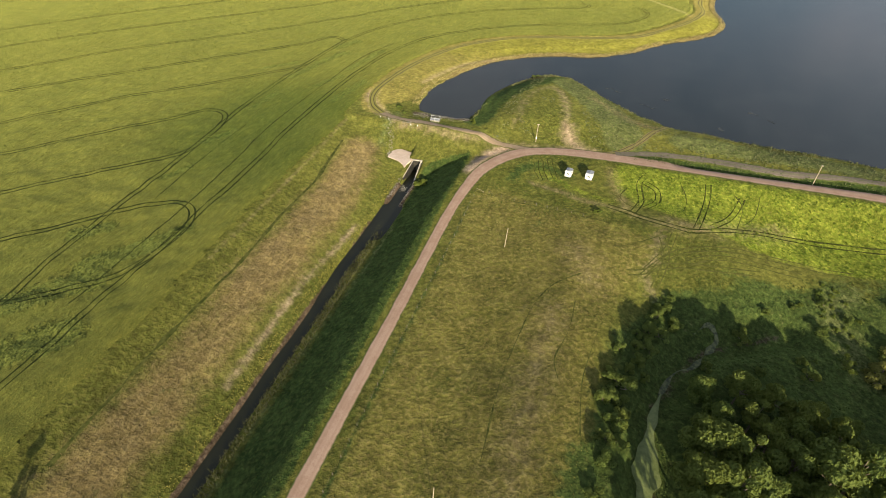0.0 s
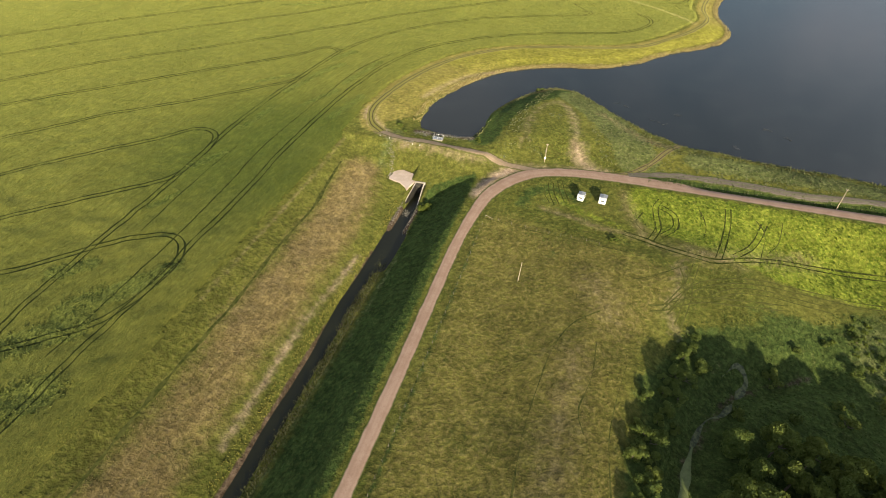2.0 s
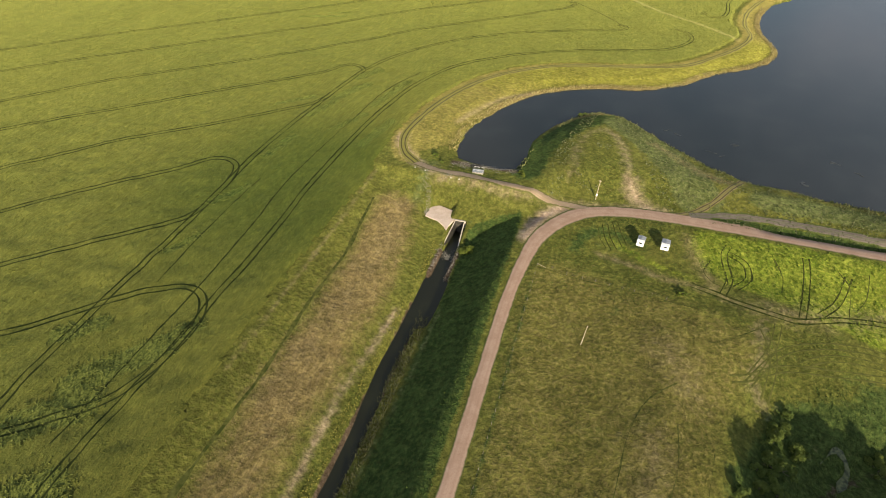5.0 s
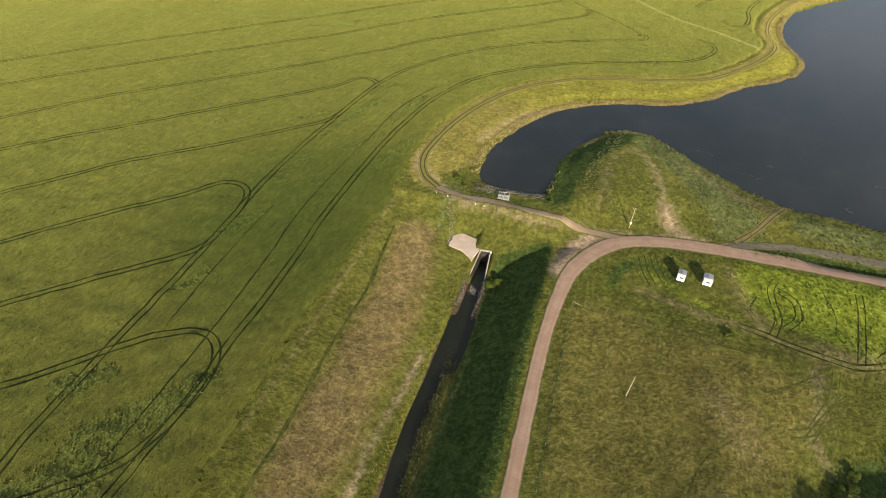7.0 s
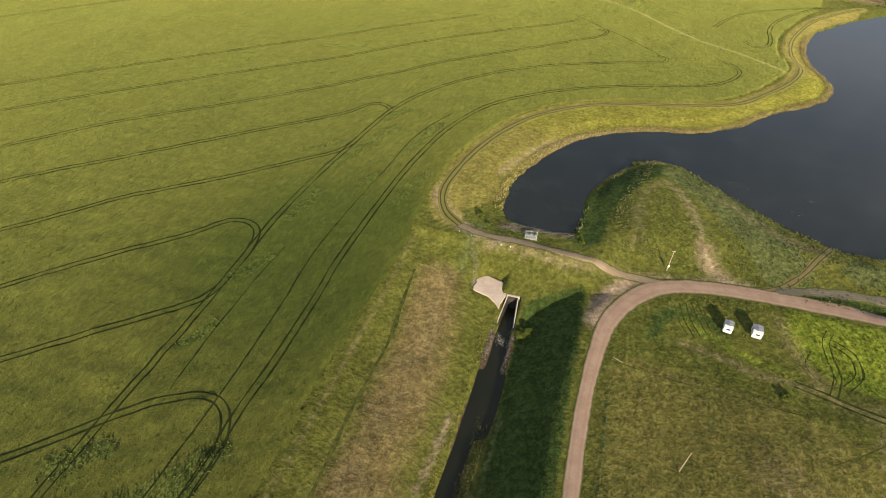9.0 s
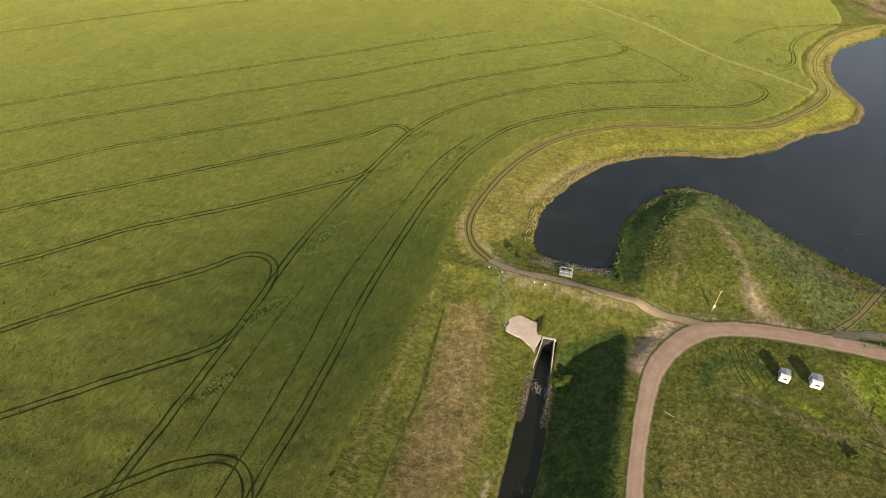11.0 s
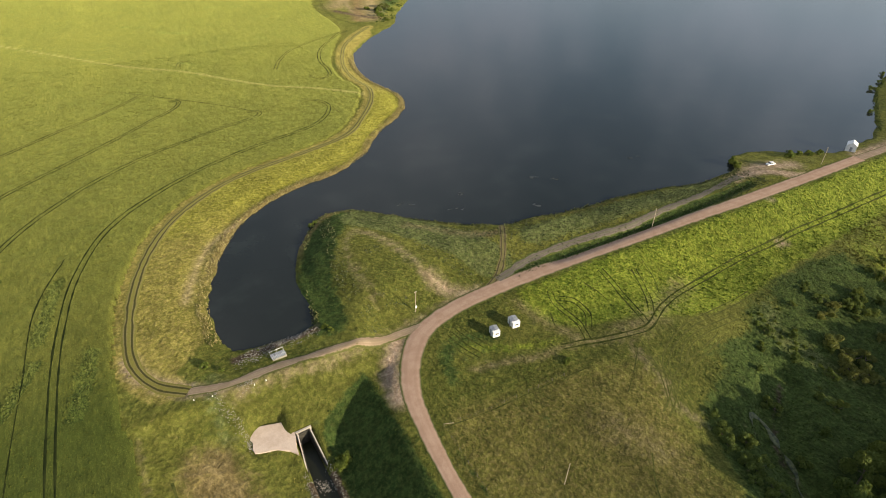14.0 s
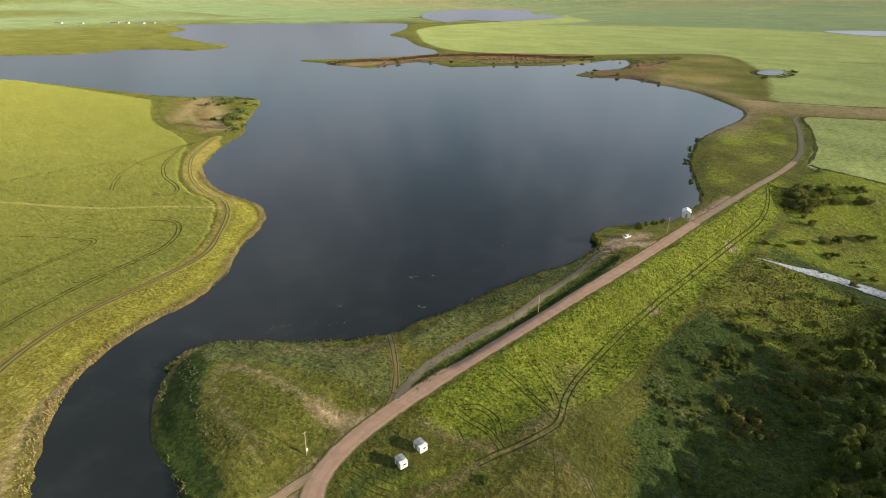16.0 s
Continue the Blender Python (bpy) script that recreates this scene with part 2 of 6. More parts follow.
def water_material(name, deep, ripple, rough):
    n = Nodes(name)
    tone = n.mix(n.band(n.noise(14.0, 4.0, 0.6), 0.45, 0.75), deep, tuple(c * 1.5 for c in deep))
    n.bump(n.noise(0.9, 3.0, 0.6), ripple, 0.05)
    n.finish(tone, rough, 0.5)
    n.shader.inputs["IOR"].default_value = 1.33
    return n.mat


def lane_material(name, tones, green, middle, fuzz=0.0):
    """A worn lane: wheel ruts of bare earth, or of painted shade on the shore track; grass on the crown and along the
    edges.
    """
    n = Nodes(name)
    uv = n.add("ShaderNodeSeparateXYZ")
    n.link(n.attribute("across").outputs["Vector"], uv.inputs[0])
    u = uv.outputs["X"]
    side = n.math("ABSOLUTE", u)
    wander = n.math("MULTIPLY", n.math("SUBTRACT", n.noise(1.6, 4.0, 0.65), 0.5), 0.7 if middle else 0.3)
    tone = n.mix(n.band(n.noise(3.0, 4.0, 0.6), 0.35, 0.65), tones[0], tones[1])
    tone = n.mix(n.band(n.noise(0.25, 2.0), 0.45, 0.75, 0.0, 0.5), tone, tones[2])
    rut = n.band(n.math("ABSOLUTE", n.math("SUBTRACT", side, 0.45)), 0.09 if fuzz else 0.05, 0.2 if middle else 0.25, 0.95 if fuzz else 0.65 if middle else 0.3, 0.0)
    tone = n.mix(rut, tone, tones[2])
    grass = n.mix(n.noise(0.5, 3.0), tuple(c * 0.7 for c in green), tuple(c * 1.25 for c in green))
    tone = n.mix(n.band(n.math("ADD", side, wander), 0.60 if middle else 0.72, 0.85 if middle else 0.98), tone, grass)
    if middle:
        tone = n.mix(n.band(n.math("ADD", side, wander), 0.10, 0.34, middle, 0.0), tone, grass)
    n.bump(n.noise(0.3, 3.0, 0.6), 0.5, 0.08)
    return n.finish(tone, 0.95, 0.1, fuzz=fuzz, glow=1.1)


def leaf_material(name, low, high):
    n = Nodes(name)
    seed = n.add("ShaderNodeNewGeometry").outputs["Random Per Island"]
    per = n.add("ShaderNodeObjectInfo").outputs["Random"]
    tone = n.mix(seed, low, high)
    tone = n.mix(n.math("MULTIPLY", per, 0.5), tone, tuple((a + b) / 2 * c for a, b, c in zip(low, high, (1.35, 1.1, 0.9))))
    n.finish(tone, 0.75, 0.25)
    through_light = n.add("ShaderNodeBsdfTranslucent")
    n.link(n.mix(0.5, tone, (0.16, 0.17, 0.02)), through_light.inputs["Color"])
    blend = n.add("ShaderNodeMixShader", Fac=0.35)
    n.link(n.shader.outputs[0], blend.inputs[1])
    n.link(through_light.outputs[0], blend.inputs[2])
    n.link(blend.outputs[0], n.tree.nodes["Material Output"].inputs["Surface"])
    return n.mat


def blade_material(name, low, high):
    n = Nodes(name)
    seed = n.add("ShaderNodeNewGeometry").outputs["Random Per Island"]
    n.shader.inputs["Diffuse Roughness"].default_value = 1.0
    return n.finish(n.mix(seed, low, high), 0.9, 0.1)


MAT = {
    "tuft_meadow": blade_material("meadow_blades", (0.072, 0.074, 0.017), (0.150, 0.132, 0.040)),
    "tuft_reed": blade_material("reed_blades", (0.122, 0.092, 0.038), (0.185, 0.140, 0.068)),
    "tuft_lush": blade_material("lush_blades", (0.030, 0.055, 0.011), (0.062, 0.092, 0.020)),
    "tuft_sedge": blade_material("sedge_blades", (0.032, 0.054, 0.013), (0.072, 0.098, 0.024)),
    "tuft_lodged": blade_material("lodged_blades", (0.044, 0.058, 0.012), (0.120, 0.134, 0.036)),
    "tuft_fringe": blade_material("fringe_blades", (0.036, 0.056, 0.013), (0.190, 0.186, 0.080)),
    "tuft_rush": blade_material("rush_blades", (0.040, 0.046, 0.018), (0.088, 0.088, 0.040)),
    "tuft_yellow": blade_material("yellow_blades", (0.092, 0.094, 0.018), (0.195, 0.176, 0.042)),
    "tuft_bright": blade_material("bright_blades", (0.060, 0.098, 0.010), (0.165, 0.200, 0.028)),
    "tuft_weed": blade_material("weed_blades", (0.034, 0.052, 0.018), (0.168, 0.170, 0.082)),
    "tuft_straw": blade_material("straw_blades", (0.140, 0.122, 0.040), (0.390, 0.325, 0.150)),
    "tuft_dead": blade_material("dead_reed_blades", (0.090, 0.048, 0.030), (0.165, 0.095, 0.056)),
    "tuft_crop": blade_material("crop_blades", (0.052, 0.062, 0.010), (0.098, 0.104, 0.020)),
    "ground": ground_material(),
    "crop": crop_material(),
    "lake": water_material("lake_water", (0.014, 0.017, 0.015), 0.10, 0.07),
    "ditch": water_material("ditch_water", (0.011, 0.012, 0.005), 0.04, 0.32),
    "brook_weed": speckled("brook_weed", (0.018, 0.026, 0.008), (0.095, 0.105, 0.040), 1.1, 0.6, 0.3, fine=0.5),
    "duckweed": speckled("bright_duckweed", (0.075, 0.098, 0.030), (0.125, 0.148, 0.052), 1.8, 0.6, 0.3, fine=0.4),
    "algae": speckled("drift_weed", (0.020, 0.024, 0.022), (0.046, 0.046, 0.038), 1.0, 0.4, 0.5, fine=0.4),
    "rapids": speckled("white_water", (0.42, 0.44, 0.48), (0.10, 0.11, 0.12), 1.0, 0.5, 0.4, fine=0.3),
    "rubble": speckled("rubble_stone", (0.17, 0.155, 0.13), (0.28, 0.26, 0.22), 0.6),
    "road": lane_material("red_gravel", ((0.330, 0.215, 0.150), (0.390, 0.265, 0.190), (0.250, 0.160, 0.110)), (0.075, 0.090, 0.022), 0.0),
    "lane": lane_material("grey_gravel", ((0.128, 0.108, 0.088), (0.165, 0.138, 0.112), (0.092, 0.076, 0.060)), (0.065, 0.078, 0.022), 0.35),
    # the third tone paints the shade in the track's grassy ruts
    "track": lane_material("earth_track", ((0.118, 0.102, 0.040), (0.160, 0.136, 0.060), (0.030, 0.030, 0.010)), (0.120, 0.112, 0.028), 1.0, 0.6),
    "earth_lane": lane_material("trodden_earth", ((0.235, 0.172, 0.118), (0.300, 0.222, 0.158), (0.165, 0.118, 0.080)), (0.085, 0.092, 0.024), 0.0),
    "dam_lane": lane_material("dam_lane_earth", ((0.235, 0.172, 0.116), (0.290, 0.218, 0.152), (0.180, 0.132, 0.090)), (0.088, 0.088, 0.028), 0.18),
    "faint_track": lane_material("faint_track", ((0.130, 0.104, 0.056), (0.165, 0.130, 0.074), (0.040, 0.034, 0.017)), (0.082, 0.086, 0.020), 0.6, 0.6),
    # trampled stems and soil, darkened also for the shade of a sunken groove
    "rut": speckled("wheel_rut", (0.016, 0.022, 0.006), (0.030, 0.037, 0.010), 3.0, 0.95, 0.05, fine=0.3),
    "grass_rut": speckled("grass_rut", (0.034, 0.042, 0.010), (0.080, 0.082, 0.022), 1.2, 0.95, 0.05, fine=0.3),
    # grass_rut darkened to paint the shadow lying in the ruts
    "shaded_rut": speckled("shaded_rut", (0.022, 0.030, 0.007), (0.060, 0.064, 0.016), 1.2, 0.95, 0.05, fine=0.3),
    "faint_rut": speckled("faint_rut", (0.052, 0.058, 0.015), (0.088, 0.086, 0.024), 1.2, 0.95, 0.05, fine=0.3),
    "bark": speckled("bark", (0.11, 0.085, 0.06), (0.17, 0.14, 0.11), 0.4),
    "leaf": leaf_material("willow_leaf", (0.048, 0.080, 0.016), (0.130, 0.168, 0.034)),
    "leaf_light": leaf_material("sunny_leaf", (0.066, 0.102, 0.016), (0.140, 0.182, 0.032)),
    "leaf_olive": leaf_material("sallow_leaf", (0.062, 0.080, 0.018), (0.165, 0.178, 0.044)),
    "white_paint": speckled("white_paint", (0.78, 0.77, 0.74), (0.70, 0.69, 0.66), 1.2, 0.45, 0.4),
    "roof_grey": speckled("grey_roof", (0.20, 0.21, 0.225), (0.27, 0.28, 0.30), 0.9, 0.5, 0.4),
    "concrete": speckled("weathered_concrete", (0.42, 0.36, 0.30), (0.52, 0.46, 0.39), 1.5, 0.9, 0.2, fine=0.15),
    "apron": speckled("apron_concrete", (0.58, 0.44, 0.34), (0.67, 0.53, 0.42), 2.0, 0.9, 0.2, fine=0.2),
    "wood": speckled("weathered_wood", (0.30, 0.24, 0.17), (0.42, 0.35, 0.26), 0.5),
    "fence_wood": speckled("grey_fence_wood", (0.130, 0.112, 0.085), (0.180, 0.158, 0.122), 0.4),
    "dark": speckled("dark_rubber", (0.02, 0.02, 0.02), (0.035, 0.035, 0.035), 0.3, 0.8),
    "glass": speckled("dark_glass", (0.02, 0.025, 0.03), (0.03, 0.035, 0.04), 0.5, 0.1, 0.5),
    "wire": speckled("rusty_wire", (0.10, 0.085, 0.07), (0.14, 0.12, 0.10), 0.3, 0.8),
    # near-black concrete, colour standing in for the shade inside the culvert
    "culvert_shade": speckled("shade_dark_concrete", (0.018, 0.017, 0.014), (0.045, 0.040, 0.033), 0.9, 0.7, 0.3),
    "metal": speckled("galvanised_metal", (0.45, 0.46, 0.47), (0.55, 0.56, 0.57), 0.3, 0.4, 0.5, 0.6),
    "foam": speckled("wing_foam", (0.024, 0.026, 0.040), (0.032, 0.034, 0.050), 0.25, 0.5, 0.35, relief=0.15),
    "plate": speckled("black_plate", (0.008, 0.008, 0.010), (0.014, 0.014, 0.017), 0.1, 0.45, 0.4, relief=0.1),
    "seam": speckled("pale_tape", (0.16, 0.16, 0.17), (0.24, 0.24, 0.25), 0.1, 0.6, 0.3, relief=0.1),
    "hatch": speckled("hatch_gap", (0.050, 0.052, 0.066), (0.070, 0.072, 0.086), 0.1, 0.6, 0.3, relief=0.1),
    "decal": speckled("white_decal", (0.75, 0.75, 0.77), (0.68, 0.68, 0.70), 0.05, 0.5, 0.3),
}


# ---- the lie of the land ----
def spline(points, step=1.5, closed=False):
    """A smooth line through the points, with a vertex about every step metres."""
    p = np.array(points, float)
    n = len(p)
    out = []
    for i in range(n if closed else n - 1):
        if closed:
            a, b, c, d = p[i - 1], p[i], p[(i + 1) % n], p[(i + 2) % n]
        else:
            b, c = p[i], p[i + 1]
            a = p[i - 1] if i else 2 * b - c
            d = p[i + 2] if i + 2 < n else 2 * c - b
        k = max(2, min(60, int(np.linalg.norm(c - b) / step)))
        t = (np.arange(k) / k)[:, None]
        out.append(0.5 * (2 * b + (c - a) * t + (2 * a - 5 * b + 4 * c - d) * t**2 + (3 * b - 3 * c + d - a) * t**3))
    if not closed:
        out.append(p[-1:])
    return np.concatenate(out)


def far_from(x, y, line, closed=False):
    """Distance of each place to a line of points."""
    best = np.full(x.shape, 1e18)
    ends = np.roll(line, -1, 0) if closed else line[1:]
    for (ax, ay), (bx, by) in zip(line, ends):
        dx, dy = bx - ax, by - ay
        t = np.clip(((x - ax) * dx + (y - ay) * dy) / (dx * dx + dy * dy + 1e-9), 0, 1)
        np.minimum(best, (x - ax - t * dx) ** 2 + (y - ay - t * dy) ** 2, out=best)
    return np.sqrt(best)


def grid_far(line, closed=False, reach=45.0):
    """Distance of the ground's vertices to a line, up to reach."""
    best = np.full((NY, NX), reach * reach)
    ends = np.roll(line, -1, 0) if closed else line[1:]
    for (ax, ay), (bx, by) in zip(line if closed else line[:-1], ends):
        i0, i1 = np.searchsorted(GX, (min(ax, bx) - reach, max(ax, bx) + reach))
        j0, j1 = np.searchsorted(GY, (min(ay, by) - reach, max(ay, by) + reach))
        if i0 == i1 or j0 == j1:
            continue
        x, y = GX[None, i0:i1], GY[j0:j1, None]
        dx, dy = bx - ax, by - ay
        t = np.clip(((x - ax) * dx + (y - ay) * dy) / (dx * dx + dy * dy + 1e-9), 0, 1)
        part_of = best[j0:j1, i0:i1]
        np.minimum(part_of, (x - ax - t * dx) ** 2 + (y - ay - t * dy) ** 2, out=part_of)
    return np.sqrt(best).ravel()


def grid_depth(ring, reach=45.0):
    inside = np.zeros((NY, NX), bool)
    for (ax, ay), (bx, by) in zip(ring, np.roll(ring, -1, 0)):
        j0, j1 = np.searchsorted(GY, (min(ay, by), max(ay, by)))
        if j0 < j1:
            edge = (bx - ax) * (GY[j0:j1] - ay) / (by - ay) + ax
            inside[j0:j1] ^= GX[None, :] < edge[:, None]
    d = grid_far(ring, True, reach)
    return np.where(inside.ravel(), d, -d)


def within(x, y, ring):
    inside = np.zeros(x.shape, bool)
    for (ax, ay), (bx, by) in zip(ring, np.roll(ring, -1, 0)):
        if ay != by:
            inside ^= ((ay > y) != (by > y)) & (x < (bx - ax) * (y - ay) / (by - ay) + ax)
    return inside


def depth_in(x, y, ring):
    """Metres inside a ring; negative outside."""
    d = far_from(x, y, ring, True)
    return np.where(within(x, y, ring), d, -d)


def rough(x, y, size, seed=0):
    """Smooth noise from 0 to 1 with lumps of that size."""
    u, v = x / size + seed * 17.31, y / size + seed * 9.17
    i, j = np.floor(u), np.floor(v)
    fu, fv = u - i, v - j
    fu, fv = fu * fu * (3 - 2 * fu), fv * fv * (3 - 2 * fv)

    def at(a, b):
        s = np.sin(a * 127.1 + b * 311.7 + seed * 74.7) * 43758.5453
        return s - np.floor(s)

    top = at(i, j) * (1 - fu) + at(i + 1, j) * fu
    low = at(i, j + 1) * (1 - fu) + at(i + 1, j + 1) * fu
    return top * (1 - fv) + low * fv


# outline of the lake, in three stretches: west arm and inlet, far water, dam and peninsula
WEST_SHORE = [(-36, 138.5), (-44, 137.6), (-52, 139), (-54, 146), (-53.7, 155), (-51.5, 163.3), (-47, 174), (-40.3, 184.4), (-31, 192.6), (-19.6, 198.5),
              (-6.4, 202), (5.5, 208.8), (15.3, 221), (25, 230), (35, 239), (41.6, 251), (42.5, 264), (40, 278), (41.3, 297), (48.4, 320), (63, 341), (79, 358),
              (97, 375), (120, 412), (160, 470), (149, 503), (118, 539), (71, 677), (30, 770), (-90, 960)]
FAR_SHORE = [(-60, 1170), (40, 1060), (87, 1033), (131, 999), (174, 978), (239, 996), (280, 954), (296, 913), (364, 937), (374, 1050), (394, 1220), (416, 1312),
             (507, 1441), (553, 1639), (632, 1684), (818, 1542), (1063, 1342), (898, 1113), (716, 962), (675, 874), (590, 752), (545, 661), (500, 628),
             (400, 655), (337, 693), (339, 647), (343, 596), (354, 569), (428, 574), (424, 513), (465, 480), (529, 430), (621, 414), (600, 385), (542, 365),
             (500, 376), (458, 370), (460, 346), (472, 322), (457, 286), (444, 252), (412, 214)]
DAM_SHORE = [(383, 188), (360, 178), (335, 175.6), (297, 175.8), (270, 173.6), (243, 166), (221, 158.5), (199, 148.3), (178, 136.5), (165, 133), (147, 132),
             (134, 137), (127, 142), (118, 147), (108, 147), (103, 141), (94.7, 139.9), (83.4, 141.1), (70.8, 144.3), (56.9, 146.4), (43.3, 147.4), (31.9, 148.8),
             (20, 151), (16.5, 153), (9.6, 157.5), (0.1, 166.7), (-6.6, 173.3), (-12, 177.6), (-17, 179), (-22, 177.5), (-27, 169.5), (-31, 163), (-33.8, 156), (-34.8, 148)]
LAKE = spline(WEST_SHORE + FAR_SHORE + DAM_SHORE, 3.0, True)
ROAD_LINE = [(-28.6, -160), (-28.6, -60), (-28.6, 22), (-28.5, 55), (-28.6, 75), (-28.6, 88), (-28.3, 97), (-27.4, 106), (-25.9, 114), (-22.1, 121.5), (-16.5, 127.2), (-8, 130.1), (2, 131.2), (14, 131.4),
             (26, 130.9), (37, 130), (57, 128.2), (72, 127.3), (84.5, 126.6), (113, 125.8), (143.8, 125.3), (193, 123.7), (233, 121.8), (258, 121.9), (285, 125.6), (337, 139), (369, 149.5), (384, 152)]
ROAD = spline(ROAD_LINE, 2.0)
TRACK_LINE = [(-13, 128.6), (-19.5, 128.8), (-27, 128.4), (-36.7, 129.1), (-45.5, 130), (-54.4, 130), (-61, 131.8), (-65.8, 136.2), (-68.6, 143), (-68.7, 152), (-66.4, 167),
              (-61.5, 182.5), (-53.5, 196), (-41, 207.5), (-29, 213.5), (-11, 218.5), (7, 225.5), (19, 239), (29.5, 255), (34.5, 270), (34, 287), (38.5, 309), (50, 336), (64, 355), (80, 372)]
TRACK = spline(TRACK_LINE, 2.0)
DOWNSTREAM = spline([(-27.9, -400), (-27.8, 55), (-28.4, 88), (-26.8, 106), (-25.2, 114), (-21.9, 121.5), (-16.5, 127.2), (-8, 130.1), (2, 131.2), (26, 130.9), (57, 128.2), (84.5, 126.6), (143.8, 125.3), (233, 121.8),
                     (262, 118), (300, 90), (420, -50), (420, -400)], 6.0, True)
VALLEY_X = np.array([-400, -74, -69, -65, -56, -51.5, -49.3, -48.2, -47.6, -45.7, -45.1, -41.8, -32.9, -31.2, -20])
VALLEY_Z = np.array([0.6, 0.5, -0.3, -1.8, -4.2, -6.2, -7.0, -7.6, -8.8, -8.8, -8.0, -7.7, -3.5, -2.75, -3.0])
HOLLOW = np.array([(8, 132.6), (16, 133.2), (24, 133.4), (40, 132.2), (60, 131.2), (80, 131.2), (104, 132.0)])
CREEK = spline([(18, 20), (20.5, 44), (20, 56), (23.5, 65), (30, 76), (44, 84)], 3.0)


def height(x, y, known=None):
    """The ground's height above the lake, in plan units."""
    x, y = np.asarray(x, float), np.asarray(y, float)
    lake, d, near, creek = known or (depth_in(x, y, LAKE), depth_in(x, y, DOWNSTREAM), far_from(x, y, ROAD), far_from(x, y, CREEK))
    lake = lake + (rough(x, y, 3.5, 1) - 0.5) * 1.3 + (rough(x, y, 9, 2) - 0.5) * 1.6
    upland = 0.55 + 0.75 * np.clip(y / 260, 0, 1) + 3.0 * ramp(y, 200, 900) * ramp(-x, -200, 300) + 6.0 * ramp(np.hypot(x, y), 900, 3000) + 14.0 * ramp(np.hypot(x, y), 2000, 3500) + 24.0 * ramp(np.hypot(x, y), 2900, 3500)
    upland = upland + (rough(x, y, 40, 3) - 0.5) * 0.22 + (rough(x, y, 11, 4) - 0.5) * 0.12
    west = ramp(-x, 60, 75) * 0.4
    bank = np.clip(-lake, 0, None)
    shore = 0.35 * ramp(bank, 0, 0.8) + (upland + west - 0.35) * ramp(bank, 1.0, 9.0)
    shore = shore + 1.4 * ramp(bank, 0.4, 5.5) * np.exp(-(((x + 19) / 13) ** 2 + ((y - 152) / 19) ** 2)) * (y > 133)
    h = np.where(lake > 0, -1.8 * ramp(lake, 0.0, 5.0) - 0.02, shore)
    # the cutting below the old dam
    field_side = ramp(-x, 58, 76)
    cut = (ramp(-y, -128.4, -127.2) * (1 - field_side) + ramp(-y, -160, -80) * field_side) * (x < -19.0)
    side = rough(x, y, 14, 5) - 0.5
    valley = np.interp(x + side * 1.2 * ramp(-x, 40, 50), VALLEY_X, VALLEY_Z) + (rough(x, y, 4, 6) - 0.5) * 0.35
    wide = ramp(y, 82, 92) * ramp(-y, -104, -99)
    narrow = ramp(y, 98, 102) * ramp(-y, -121, -119)
    valley = valley - 1.25 * wide * (1 - ramp(np.abs(x + 45.2), 2.0, 3.0)) * ramp(valley, -8.9, -7.5)
    valley = np.maximum(valley, -9.2 + 1.7 * narrow * ramp(np.abs(x + 45.4), 1.0, 1.7))
    valley = valley - 1.25 * narrow * (1 - ramp(np.abs(x + 45.4), 0.9, 1.7)) * ramp(valley, -8.9, -7.5)
    toe = 0.35 - 0.57 * np.clip(128.2 - y, 0, 40) + (rough(x, y, 5, 9) - 0.5) * 0.3
    channel = (np.abs(x + 45.3 + 0.03 * (y - 109)) < 2.0) & (y < 118.6)
    valley = np.where(channel, valley, np.maximum(valley, toe * (1 - field_side) + valley * field_side))
    h = h * (1 - cut) + np.where(field_side > 0, valley, np.minimum(valley, h + 0.3)) * cut
    # earth behind the culvert's walls, and the level apron beside it
    flank = ramp(y, 108.0, 110.5) * (y < 119.2) * ramp(np.abs(x + 45.3 + 0.03 * (y - 109)), 1.3, 1.8) * (1 - ramp(np.abs(x + 45.3), 3.0, 6.0))
    behind = (y >= 119.0) * (y < 125.0) * (1 - ramp(np.abs(x + 45.3), 3.0, 6.0))
    banked = np.where(y >= 119.0, -4.9 + 0.35 * np.clip(y - 120, 0, 9), -5.0 - 0.26 * np.clip(119 - y, 0, 10))
    h = np.where(flank + behind > 0, np.maximum(h, h + (banked - h) * np.maximum(flank, behind)), h)
    apron = 1 - ramp(np.hypot((x + 50.4) / 1.05, y - 119.8), 3.6, 5.4)
    h = h + (-5.15 - h) * apron * ramp(-x, 46.7, 48.4)
    # the land below the road and the long dam
    meadow = -3.4 - 0.012 * np.clip(104 - y, 0, 100) - 5.5 * ramp(x, 0, 28) * ramp(-y, -108, -75) - 2.2 * ramp(x, 25, 60)
    meadow = meadow + 7.0 * ramp(x, 175, 260) + (rough(x, y, 12, 7) - 0.5) * 0.9 + (rough(x, y, 3.5, 8) - 0.5) * 0.3
    crest = -3.0 + 1.2 * ramp(y, 78, 125) + 2.4 * ramp(x, 8, 75)
    down = ramp(d, 3.0, 17.0)
    below = crest * (1 - down) + meadow * down
    h = np.where(d > 0, below, h)
    # road beds, raised and level
    broad = ramp(x, -40, -18) * ramp(-x, -75, -35) * (d < 0) * ramp(y, 122, 127)
    h = h + (crest - h) * (1 - ramp(near, 2.4, 4.4 + 11.0 * broad + 2.5 * (x < -22)))
    # hollow between the long dam and the shore lane
    hollow_y = np.interp(x, HOLLOW[:, 0], HOLLOW[:, 1])
    hollow = ramp(x, 19, 27) * ramp(-x, -104, -92) * np.exp(-(((y - hollow_y) / 1.4) ** 2))
    h = h - 0.9 * hollow
    return h - 1.6 * (1 - ramp(creek, 1.5, 6.0))


